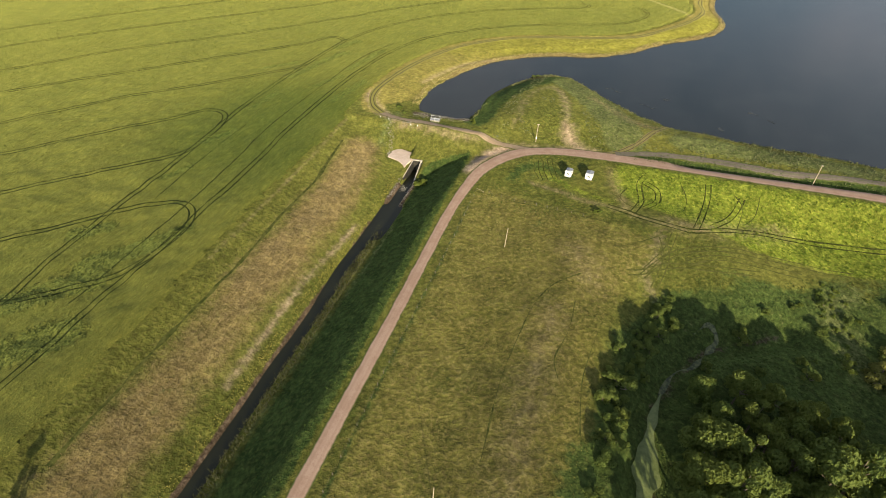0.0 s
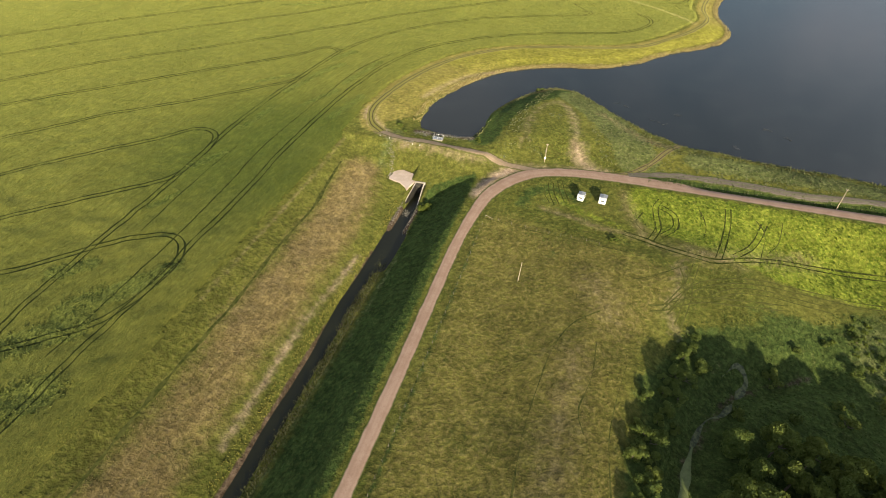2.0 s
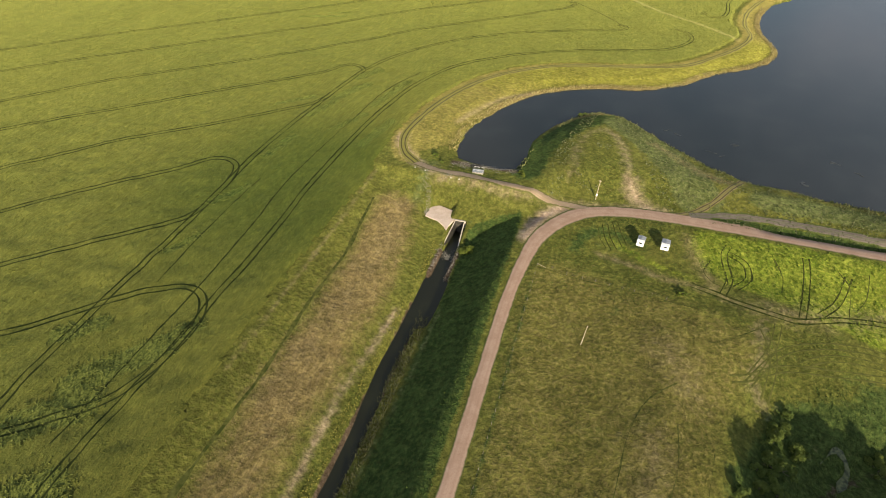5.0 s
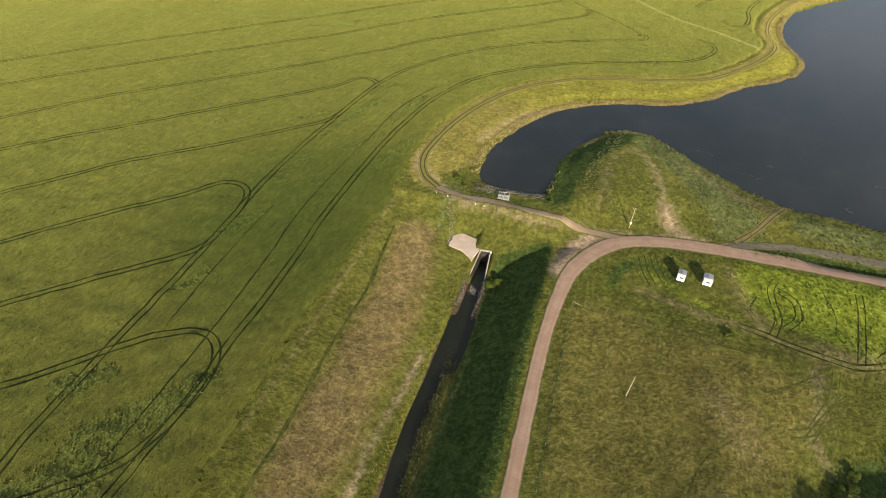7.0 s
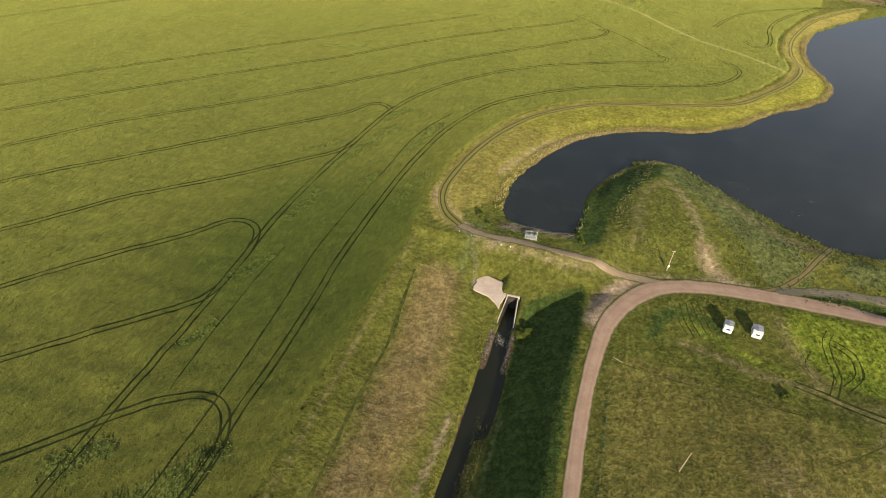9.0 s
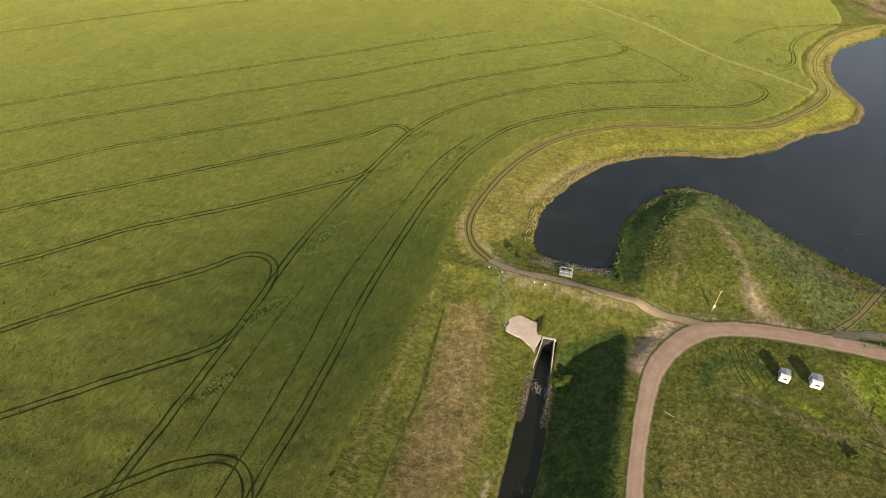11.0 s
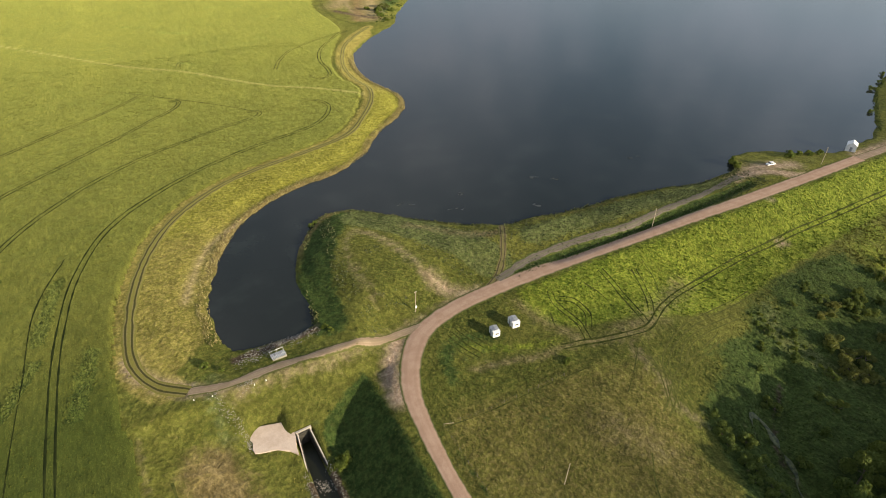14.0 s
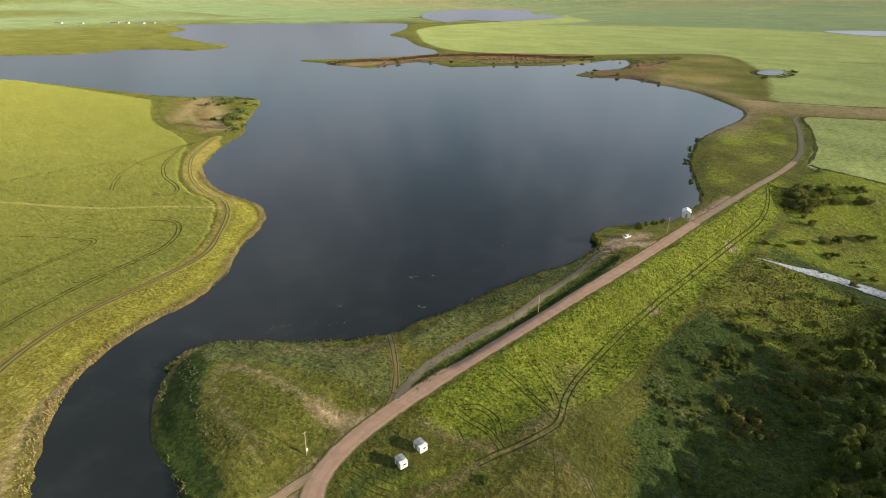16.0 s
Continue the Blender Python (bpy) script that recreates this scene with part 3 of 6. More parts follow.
def steps(lo, a, b, hi, fine, grow):
    """Grid lines from lo to hi: even between a and b, wider and wider outside."""
    core = list(np.arange(a, b, fine))
    s, v = fine, core[-1]
    while v < hi:
        s *= grow
        v += s
        core.append(v)
    s, v, low = fine, core[0], []
    while v > lo:
        s *= grow
        v -= s
        low.append(v)
    return np.array(low[::-1] + core)


def sheet(name, co, faces, material, smooth=True):
    me = bpy.data.meshes.new(name)
    co, faces = np.asarray(co, np.float32) * UNIT, np.asarray(faces, np.int32)
    k = faces.shape[1]
    me.vertices.add(len(co))
    me.vertices.foreach_set("co", co.ravel())
    me.loops.add(faces.size)
    me.loops.foreach_set("vertex_index", faces.ravel())
    me.polygons.add(len(faces))
    me.polygons.foreach_set("loop_start", np.arange(0, faces.size, k, dtype=np.int32))
    me.polygons.foreach_set("use_smooth", np.full(len(faces), smooth))
    me.update(calc_edges=True)
    me.materials.append(material)
    return me


def paint(me, name, values):
    """A float or colour attribute on the vertices."""
    values = np.asarray(values, np.float32)
    if values.ndim == 1:
        me.attributes.new(name, "FLOAT", "POINT").data.foreach_set("value", values)
    else:
        rgba = np.concatenate([values, np.ones((len(values), 1), np.float32)], 1)
        me.attributes.new(name, "FLOAT_COLOR", "POINT").data.foreach_set("color", rgba.ravel())


GX = steps(-2600, -130, 118, 3700, 0.6, 1.024)
GY = steps(-500, 10, 262, 3700, 0.6, 1.024)
XX, YY = (g.ravel() for g in np.meshgrid(GX, GY))
NX, NY = len(GX), len(GY)
ZZ = height(XX, YY, (grid_depth(LAKE), grid_depth(DOWNSTREAM), grid_far(ROAD), grid_far(CREEK)))


def sampled(values):
    """A quick look-up of a quantity that is known on the ground's grid."""
    table = values.reshape(NY, NX)

    def at(u, v):
        u, v = np.asarray(u, float), np.asarray(v, float)
        i = np.clip(np.searchsorted(GX, u) - 1, 0, NX - 2)
        j = np.clip(np.searchsorted(GY, v) - 1, 0, NY - 2)
        s, t = (u - GX[i]) / (GX[i + 1] - GX[i]), (v - GY[j]) / (GY[j + 1] - GY[j])
        return (table[j, i] * (1 - s) + table[j, i + 1] * s) * (1 - t) + (table[j + 1, i] * (1 - s) + table[j + 1, i + 1] * s) * t

    return at


lie = sampled(ZZ)
CELL = (np.arange(NY - 1)[:, None] * NX + np.arange(NX - 1)[None, :]).ravel()
CELL = np.stack([CELL, CELL + 1, CELL + 1 + NX, CELL + NX], 1)

# where each cover grows
CROP = spline([(-2600, -600), (-72, -600), (-70, -60), (-69.5, 20), (-70.5, 60), (-71, 90), (-70.3, 115), (-71, 130), (-72.6, 143), (-72.5, 154), (-70, 168.5), (-65, 184.5),
               (-56.5, 199), (-43, 211), (-30, 217), (-12, 222), (4, 229), (15, 242), (24, 257), (29, 270), (28, 290), (33, 312), (46, 340), (58, 362), (66, 392), (71, 440),
               (98, 518), (96, 536), (62, 672), (20, 760), (-200, 900), (-2600, 1100)], 4.0, True)
REED = spline([(-66, -120), (-64.2, 30), (-63.8, 80), (-63.6, 99), (-65, 117), (-60, 121), (-56.5, 117), (-54.6, 104), (-53.4, 88), (-53.7, 60), (-53.6, 30), (-53, 0), (-53, -120)], 4.0, True)
BRIGHT = spline([(8, 127.5), (30, 127.6), (60, 125), (140, 122.2), (200, 121), (226, 119.5), (205, 112), (180, 107.5), (140, 106.5), (100, 106), (60, 103.5), (40, 104), (24, 110), (10, 116)], 4.0, True)
MEADOW = spline([(-24.5, -100), (-25, 60), (-24.4, 104), (-6, 104), (6, 104), (18, 98), (14, 85), (9, 70), (10, 40), (8, -100)], 4.0, True)
WOOD = spline([(12, -100), (10, 40), (10.5, 58), (16, 78), (24, 90), (42, 96), (56, 101), (82, 104), (110, 105), (140, 106), (185, 105), (215, 116), (250, 112), (300, 80), (400, -100)], 4.0, True)
YELLOW_BANK = spline([(-57, 166), (-50, 181), (-42, 192), (-31, 201), (-18, 207), (-5, 210.5), (7, 217), (17, 230), (28, 243), (36, 256), (38, 270), (41, 262), (41, 250), (33, 238.5),
                      (24, 230), (14, 220.5), (4, 209), (-7, 203), (-20, 200), (-32, 194), (-42, 185), (-49, 174), (-53, 162)], 4.0, True)
OLD_DAM_SLOPE = spline([(-57, 127.6), (-44, 128), (-27, 127), (-29, 122.5), (-36, 119), (-43, 117.5), (-52, 121)], 3.0, True)


def cover(ring, soft=2.5):
    return np.clip(0.5 + grid_depth(ring) / (2 * soft), 0, 1)


def along(line, width, soft=1.0):
    return np.clip(0.5 + (width / 2 - grid_far(line)) / (2 * soft), 0, 1)


lake_in = grid_depth(LAKE)
lake_depth = sampled(lake_in)
down_depth = sampled(grid_depth(DOWNSTREAM))
road_far, track_far = sampled(grid_far(ROAD)), sampled(grid_far(TRACK))
reed = np.maximum(cover(REED, 3.0) * (0.62 + 0.75 * rough(XX, YY * 0.35, 2.6, 31) * rough(XX, YY, 9, 32) + 0.2 * rough(XX, YY, 20, 33)), np.clip(0.5 + (2.4 + lake_in) / 1.6, 0, 1) * (lake_in > -2.5) * ramp(YY, 150, 175) * ramp(-XX, -60, -40) * 0.8)
WEST_BANK = np.concatenate([TRACK[TRACK[:, 1] > 134], spline([(75, 356), (62, 342), (47, 320), (40, 297), (39, 278), (41, 262), (40, 251), (33, 239), (14, 221), (4, 209), (-7, 203), (-20, 200), (-32, 194),
                                                                  (-42, 185), (-49, 174), (-53, 162), (-55, 146)])])
yellow = np.maximum(cover(WEST_BANK, 2.0), along(TRACK[TRACK[:, 1] > 134], 7.0, 1.5) * 0.85)
golden = cover(WEST_BANK, 1.2) * (0.30 + 0.62 * ramp(YY, 178, 202)) * (1 - 0.85 * ramp(YY, 256, 272)) * (0.72 + 0.5 * rough(XX, YY, 9, 52))
slope = np.maximum(cover(BRIGHT, 3.0), 0.35 * cover(YELLOW_BANK, 4.0))  # joined below by the eastern wet ground
margin = np.clip(0.5 + (-64.6 - XX) / 1.6, 0, 1) * np.clip(0.5 + (XX + 75) / 3, 0, 1) * (YY < 132) * (0.75 + 0.35 * rough(XX, YY, 12, 62))
margin = np.maximum(margin, cover(OLD_DAM_SLOPE, 2.5))
FAR_FIELD = spline([(560, 640), (640, 470), (760, 345), (620, 245), (480, 195), (430, 176), (470, 110), (700, 20), (2500, -200), (3000, 1500), (1500, 1150), (960, 1080), (720, 880)], 20.0, True)
NEAR_EAST = spline([(250, 112), (261, 117), (290, 121), (340, 134), (381, 147), (394, 128), (409, 104), (500, -40), (330, -40), (262, 84), (248, 100)], 6.0, True)
EAST_STRIP = spline([(374, 160), (385, 182), (428, 206), (433, 174), (458, 114), (600, -60), (540, -60), (412, 108), (384, 150)], 8.0, True)
BROWN_MARSH = spline([(440, 240), (500, 231), (560, 242), (725, 300), (738, 362), (620, 368), (540, 338), (484, 300), (462, 268)], 12.0, True)
KNOLL = spline([(184, 134), (240, 160), (287, 172), (345, 174), (372, 158), (322, 140), (264, 128)], 6.0, True)
EAST_WET = spline([(150, 107), (185, 107), (215, 117), (250, 110), (262, 84), (300, 20), (180, 20), (160, 66)], 6.0, True)
OLIVE_WEEDS = spline([(98, 105), (125, 107), (148, 104), (150, 84), (140, 66), (112, 64), (92, 74), (98, 92)], 5.0, True)
FAR_HAY = spline([(-300, 1080), (60, 1080), (235, 1010), (350, 950), (370, 1080), (400, 1300), (560, 1700), (100, 1900), (-600, 1500)], 20.0, True)
bright_field = np.maximum.reduce([cover(FAR_FIELD, 12.0), cover(NEAR_EAST, 3.0), cover(FAR_HAY, 12.0) * 0.35])
meadow = cover(MEADOW, 3.5)
yellow = np.maximum(yellow, cover(BROWN_MARSH, 20.0) * (0.20 + 0.5 * rough(XX, YY, 60, 63)))
slope = np.maximum.reduce([slope, cover(EAST_WET, 6.0) * (0.35 + 0.5 * rough(XX, YY, 14, 41)), along(np.array([(275, 158), (320, 164)]), 10.0, 6.0), along(np.array([(-12, 121), (-5, 116), (4, 113), (8, 112)]), 5.0, 3.5) * 0.62, cover(KNOLL, 4.0) * (0.22 + 0.45 * rough(XX, YY, 16, 50)), cover(OLIVE_WEEDS, 4.0) * (0.35 + 0.5 * rough(XX, YY, 6, 51))])
margin = np.maximum.reduce([margin, cover(OLIVE_WEEDS, 4.0) * (0.1 + 0.7 * rough(XX, YY, 9, 42))])
wood = np.maximum.reduce([np.clip(cover(WOOD, 4.0) + (rough(XX, YY, 7, 65) - 0.5) * 0.9 * (1 - ramp(grid_depth(WOOD), 5, 9)), 0, 1) * (1 - ramp(XX, 148, 172)) * (1 - 0.8 * cover(OLIVE_WEEDS, 5.0)), along(np.array([(500, 380), (560, 372), (610, 400), (560, 430), (470, 485), (430, 560), (345, 610)]), 12.0, 8.0) * 0.8,
                          along(np.array([(98, 402), (112, 422), (130, 442)]), 11.0, 5.0), along(np.array([(116, 468), (138, 488), (156, 474)]), 8.0, 5.0), along(np.array([(560, 228), (600, 212), (645, 222)]), 6.0, 6.0) * 0.8])
bare = np.maximum.reduce([
    along(spline([(0.5, 132.6), (-3.5, 133.8), (-6.1, 137.2), (-7.6, 141)]), 3.8, 2.4) * 0.70, along(spline([(-6.8, 138), (-8.0, 144.2), (-9.0, 150), (-10.6, 157), (-13.2, 162.5), (-15.8, 165)]), 2.2, 2.2) * 0.53,
    along(spline([(-15.8, 165), (-19.5, 160.5), (-21.5, 155), (-22.2, 147), (-22.0, 138)]), 2.0, 2.2) * 0.40, along(np.array([(-11, 131.6), (-6, 133)]), 2.0, 2.0) * 0.5,
    along(spline([(-56, 129.2), (-47, 128.2), (-36, 127.2), (-26, 128.6), (-14, 131)]), 3.4, 1.3) * 0.36, along(spline([(-69.3, 145), (-68.6, 141), (-66.2, 137.4), (-61.6, 132.6), (-56, 129.6)]), 3.8, 1.2) * 0.62,
    along(np.array([(-28.6, 114), (-27.2, 121), (-22.5, 127)]), 3.4, 1.8) * 0.9,
    along(spline([(19.5, 101.7), (19, 96), (18.3, 93), (16.3, 90), (17.4, 88), (18.7, 85)]), 1.2, 2.4) * 0.6,
    along(np.array([(93, 126), (93.5, 123)]), 2.0, 1.5) * 0.8, along(np.array([(84, 112.4), (86, 112)]), 2.5, 1.5) * 0.8,
    along(np.array([(143, 111.6), (145, 111.4)]), 4.0, 2.0) * 0.8, along(np.array([(112, 488), (96, 448), (86, 405)]), 4.0, 4.0) * 0.6, along(np.array([(31, 573), (42, 578), (56, 577)]), 3.0, 3.0) * 0.7,
    along(np.array([(-49.9, 88), (-50.7, 77.7), (-51.1, 72.1), (-51.6, 66.2), (-51.4, 50), (-51.1, 37)]), 0.9, 1.1) * (0.50 + 0.4 * rough(XX, YY, 8, 34)),
    along(spline([(-57.4, 158.6), (-55.1, 165.1), (-51.2, 174), (-46.9, 180.3), (-40, 186.3)]), 1.4, 1.8) * 0.78,
    along(np.array([(-53.5, 127.8), (-51, 128.6)]), 2.0, 2.0) * 0.7,
    along(np.array([(120, 133), (108, 138), (103, 137)]), 6.0, 2.5) * 0.7, along(spline([(95, 136.4), (102, 136.6), (109, 133.5), (114, 128.6), (118, 126)]), 4.0, 1.6) * 0.85,
    along(np.array([(146, 127), (180, 126)]), 5.0, 2.0) * 0.7,
])
lush_shade = np.maximum.reduce([
    # the ditch's east bank: its shade is partly painted by this dark green
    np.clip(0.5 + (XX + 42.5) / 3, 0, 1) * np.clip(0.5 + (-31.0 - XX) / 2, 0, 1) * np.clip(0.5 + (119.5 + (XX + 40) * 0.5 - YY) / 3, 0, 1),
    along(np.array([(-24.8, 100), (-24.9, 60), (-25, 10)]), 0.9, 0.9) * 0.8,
    np.clip(0.5 + (1.7 - np.abs(YY - np.interp(XX, HOLLOW[:, 0], HOLLOW[:, 1]))) / 1.4, 0, 1) * (XX > 12) * (XX < 98),
    along(spline([(-17.5, 113.5), (-15.5, 119.5), (-10.5, 121.5), (-4, 119.5)]), 4.5, 2.5) * 0.72, along(np.array([(-13, 116), (-5, 116)]), 4.0, 3.0) * 0.52,
    along(spline([(-4.6, 138.8), (-5.4, 146)]), 1.8, 1.6) * 0.5,
    # dark green painted along the peninsula's shaded west flank
    along(spline([(-33, 137), (-32, 147), (-28, 158), (-21.5, 169), (-15, 174)]), 8.0, 2.5),
])
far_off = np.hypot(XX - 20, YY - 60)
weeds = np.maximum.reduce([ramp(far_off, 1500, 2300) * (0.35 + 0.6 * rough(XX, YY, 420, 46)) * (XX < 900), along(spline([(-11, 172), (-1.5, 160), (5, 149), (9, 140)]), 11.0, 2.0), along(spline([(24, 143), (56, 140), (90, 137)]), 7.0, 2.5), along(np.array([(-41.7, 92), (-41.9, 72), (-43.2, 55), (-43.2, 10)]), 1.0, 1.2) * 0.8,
                           along(spline([(59, 98), (54, 93), (57, 86), (59, 79)]), 9.0, 6.0) * 0.7,
                           along(np.array([(-57, 133), (-58, 122)]), 5.0, 4.0) * 0.7])
straw = np.maximum.reduce([along(np.array([(6.5, 124), (9, 117), (12, 110.5)]), 2.6, 2.2) * 0.62, ramp(far_off, 2200, 2600) * (XX > 1500) * (0.05 + 0.45 * rough(XX, YY * 0.6, 380, 47)), cover(EAST_STRIP, 6.0) * (0.45 + 0.4 * rough(XX, YY, 25, 44)), cover(BROWN_MARSH, 26.0) * (0.02 + 0.5 * rough(XX, YY, 34, 45)), along(np.array([(-69.9, 126), (-69.4, 100), (-69.6, 60)]), 0.5, 0.9) * 0.62,
                           along(spline([(-12, 113.9), (-5, 112.4), (0, 110.6), (7.9, 110.4), (12.1, 109.2), (17.8, 107.2), (24.6, 105.6), (34, 108.7)]), 1.4, 1.6) * 0.72, along(np.array([(2, 90), (6, 84)]), 6.0, 6.0) * 0.6,
                           along(np.array([(0, 70), (-1, 40), (0, 20)]), 5.0, 5.0) * 0.55, along(np.array([(-62, 60), (-58, 95), (-60, 118)]), 5.0, 4.0) * 0.4,
                           along(spline([(300, 168), (383, 182), (430, 205), (470, 280), (520, 300)]), 22.0, 14.0) * 0.75, along(np.array([(84, 437), (112, 480), (130, 500), (112, 440), (90, 392)]), 14.0, 8.0) * 0.8,
                           along(np.array([(345, 600), (430, 560), (520, 450), (600, 400)]), 16.0, 12.0) * 0.7,
                           along(spline([(-120, 440), (-60, 360), (-28.8, 327.7), (-14.5, 306.8), (0, 288.7), (16, 275.7), (28, 262)]), 3.0, 3.0) * 0.6,along(spline([(-2, 162), (4, 156.4), (9, 151), (15, 147.5)]), 2.5, 2.0) * 0.75, along(spline([(20, 107), (32, 108.5), (46, 113)]), 5.0, 4.0) * 0.6])
mud = np.maximum.reduce([along(np.array([(365, 575), (430, 580), (470, 490), (535, 440)]), 9.0, 6.0), along(np.array([(460, 352), (485, 325), (462, 290)]), 12.0, 8.0) * 0.9,
                         along(np.array([(79, 425), (86, 405), (93, 392)]), 6.0, 4.0) * 0.8, np.clip(0.5 + (1.6 - np.abs(XX + 46.6)) / 1.2, 0, 1) * (YY < 92), np.clip(0.5 + (2.6 - np.abs(XX + 45.4)) / 1.2, 0, 1) * (YY < 110) * (YY > 88), along(CREEK, 2.0, 1.6) * 0.65,
                         along(np.array([(-52, 136), (-36, 137)]), 3.0, 1.5) * 0.75])
RUST_SPIT = spline([(334, 680), (337, 645), (351, 616), (397, 630), (464, 618), (538, 589), (592, 539), (612, 491), (572, 453), (523, 486), (488, 544), (437, 574), (377, 577), (337, 597), (328, 644)], 8.0, True)
RUST_MARSH = spline([(465, 370), (554, 380), (616, 365), (694, 362), (579, 339), (477, 299), (466, 325)], 8.0, True)
rust = np.maximum.reduce([
    cover(RUST_SPIT, 8.0) * (0.50 + 0.55 * rough(XX, YY, 20, 67)), cover(RUST_MARSH, 10.0) * (0.15 + 0.8 * rough(XX, YY, 18, 68)),
    along(spline([(104, 492), (122, 492), (108, 456), (94, 420), (82, 392)]), 9.0, 5.0) * 0.7,
    along(spline([(2.3, 159.4), (4.5, 154.6), (7.5, 150.9), (11.2, 148.4), (15.5, 147.4), (19, 148.6)]), 1.6, 1.8) * 0.8,
    along(spline([(25, 149), (40, 146.2), (60, 144.5)]), 0.8, 1.2) * 0.5,
    along(spline([(350, 628), (388, 618), (417, 603), (455, 608), (506, 590), (543, 563), (569, 526), (587, 470), (619, 446)], 6.0), 9.0, 6.0) * (0.55 + 0.5 * rough(XX, YY, 22, 53)),
    along(np.array([(523, 329), (569, 335), (600, 338)]), 10.0, 8.0) * 0.9,
    along(np.array([(79, 425), (86, 405), (93, 392)]), 5.0, 4.0) * 0.7, along(np.array([(104, 470), (118, 492), (108, 512)]), 5.0, 4.0) * 0.6])
FULL_CROP = spline([(1190, 950), (1309, 771), (1408, 537), (1460, 256), (2314, 378), (2146, 785), (1893, 1216), (1667, 1145), (1452, 943)], 40.0, True)
EAST_CROP = spline([(418, 196), (480, 203), (519, 217), (561, 243), (617, 256), (700, 240), (860, 172), (1000, 60), (600, -100), (459, 113), (435, 165)], 12.0, True)
# green crops, and distant belts whose bluish tone paints the haze
hazed_crop = np.maximum.reduce([ramp(far_off, 1300, 1750) * (XX < 1250) * (0.42 + 0.45 * rough(XX * 0.35, YY, 170, 64)), cover(FULL_CROP, 14.0), cover(EAST_CROP, 5.0) * 0.34, cover(NEAR_EAST, 3.0) * (0.16 + 0.3 * rough(XX, YY, 9, 54)), ramp(far_off, 1850, 2150) * (0.5 + 0.5 * rough(XX * 0.3, YY, 130, 66)),
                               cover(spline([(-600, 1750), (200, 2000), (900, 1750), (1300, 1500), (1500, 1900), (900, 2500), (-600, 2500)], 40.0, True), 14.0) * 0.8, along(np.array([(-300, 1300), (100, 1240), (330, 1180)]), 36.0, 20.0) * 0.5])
"""The ground is one sheet out to the horizon."""
me = sheet("ground", np.stack([XX, YY, ZZ], 1), CELL, MAT["ground"])
paint(me, "zone_a", np.stack([reed, yellow, meadow], 1))
paint(me, "zone_b", np.stack([wood, bare, lush_shade], 1))
paint(me, "zone_d", np.stack([bright_field, slope, margin], 1))
paint(me, "zone_e", np.stack([golden, rust, hazed_crop], 1))
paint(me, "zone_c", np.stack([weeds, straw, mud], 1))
tagged(new("ground", me), "green and brown grassland sloping round a lake", "ground", kind="structure")

# the crop stands half a metre high, with a ragged edge
crop_edge = grid_depth(CROP) + 1.5 * ramp(YY, 132, 150) * (1 - ramp(YY, 375, 395))
crop_depth = sampled(crop_edge)
crop_in = crop_edge + (rough(XX, YY, 2.5, 11) - 0.5) * 1.2
keep = (crop_in > 0)[CELL].all(1)
used = np.unique(CELL[keep])
renumber = np.full(len(XX), -1)
renumber[used] = np.arange(len(used))
crop_z = ZZ + 0.45 * ramp(crop_in, 0.0, 1.2) + (rough(XX, YY, 1.5, 12) - 0.5) * 0.16 + (rough(XX, YY, 6, 13) - 0.5) * 0.10
LODGED = ((-100, 57, -96, 61, 3.0), (-90, 50, -82, 60, 4.0), (-84, 56, -79.5, 66, 2.5), (-98, 34, -86, 47, 4.5), (-92, 20, -80, 34, 5.0), (-97, 176, -93, 184, 2.4), (-97, 160, -92, 172, 2.4), (-99, 146, -96.5, 157, 2.0),
          (-99, 122, -97.5, 133, 2.0), (-99.5, 100, -96, 108, 1.8), (-98, 82, -95, 88, 1.5), (-146, 228, -130, 235, 1.4), (-138, 236, -130, 240, 1.0), (-84, 158, -80.5, 178, 2.0), (-89, 140, -84, 152, 1.5), (-78, 135, -75, 150, 2.2), (-112, 150, -104, 158, 1.5), (4, 476, 28, 467, 3.0), (-30, 415, -16, 404, 3.0), (14, 378, 20, 372, 2.0), (-30, 345, -25, 340, 2.0), (-50, 440, -36, 432, 2.5), (30, 430, 42, 424, 2.0))
lodged_all = np.zeros(len(XX))
for ax, ay, bx, by, r in LODGED:
    lodged_all = np.maximum(lodged_all, 1 - ramp(grid_far(np.array([(ax, ay), (bx, by)]), reach=15.0), r * 0.3, r * 1.3))
crop_z = crop_z - 0.14 * lodged_all * ramp(rough(XX, YY, 1.9, 55) + 0.5 * rough(XX, YY, 4.5, 56), 0.62, 0.95)
crop_lie = sampled(crop_z)
me = sheet("crop_field", np.stack([XX[used], YY[used], crop_z[used]], 1), renumber[CELL[keep]], MAT["crop"])
paint(me, "lodged", lodged_all[used])
striped = 1 - ramp(grid_far(spline([(-120, 440), (-60, 360), (-28.8, 327.7), (-14.5, 306.8), (0, 288.7), (16, 275.7), (28, 262)], 8.0))[used], 0.3, 1.8)
paint(me, "verge", striped)
# a darker, greener stretch beside the old dam paints a thin cloud's shadow
paint(me, "cloud_shadow", (1 - ramp(np.hypot((XX[used] + 86) / 42, (YY[used] - 112) / 44), 0.4, 1.1)) * (0.75 + 0.5 * rough(XX[used], YY[used], 15, 48)))
tagged(new("crop_field", me), "ripening green cereal field with wheel tracks", "field", kind="structure")


def crop_top(x, y):
    return crop_lie(x, y)


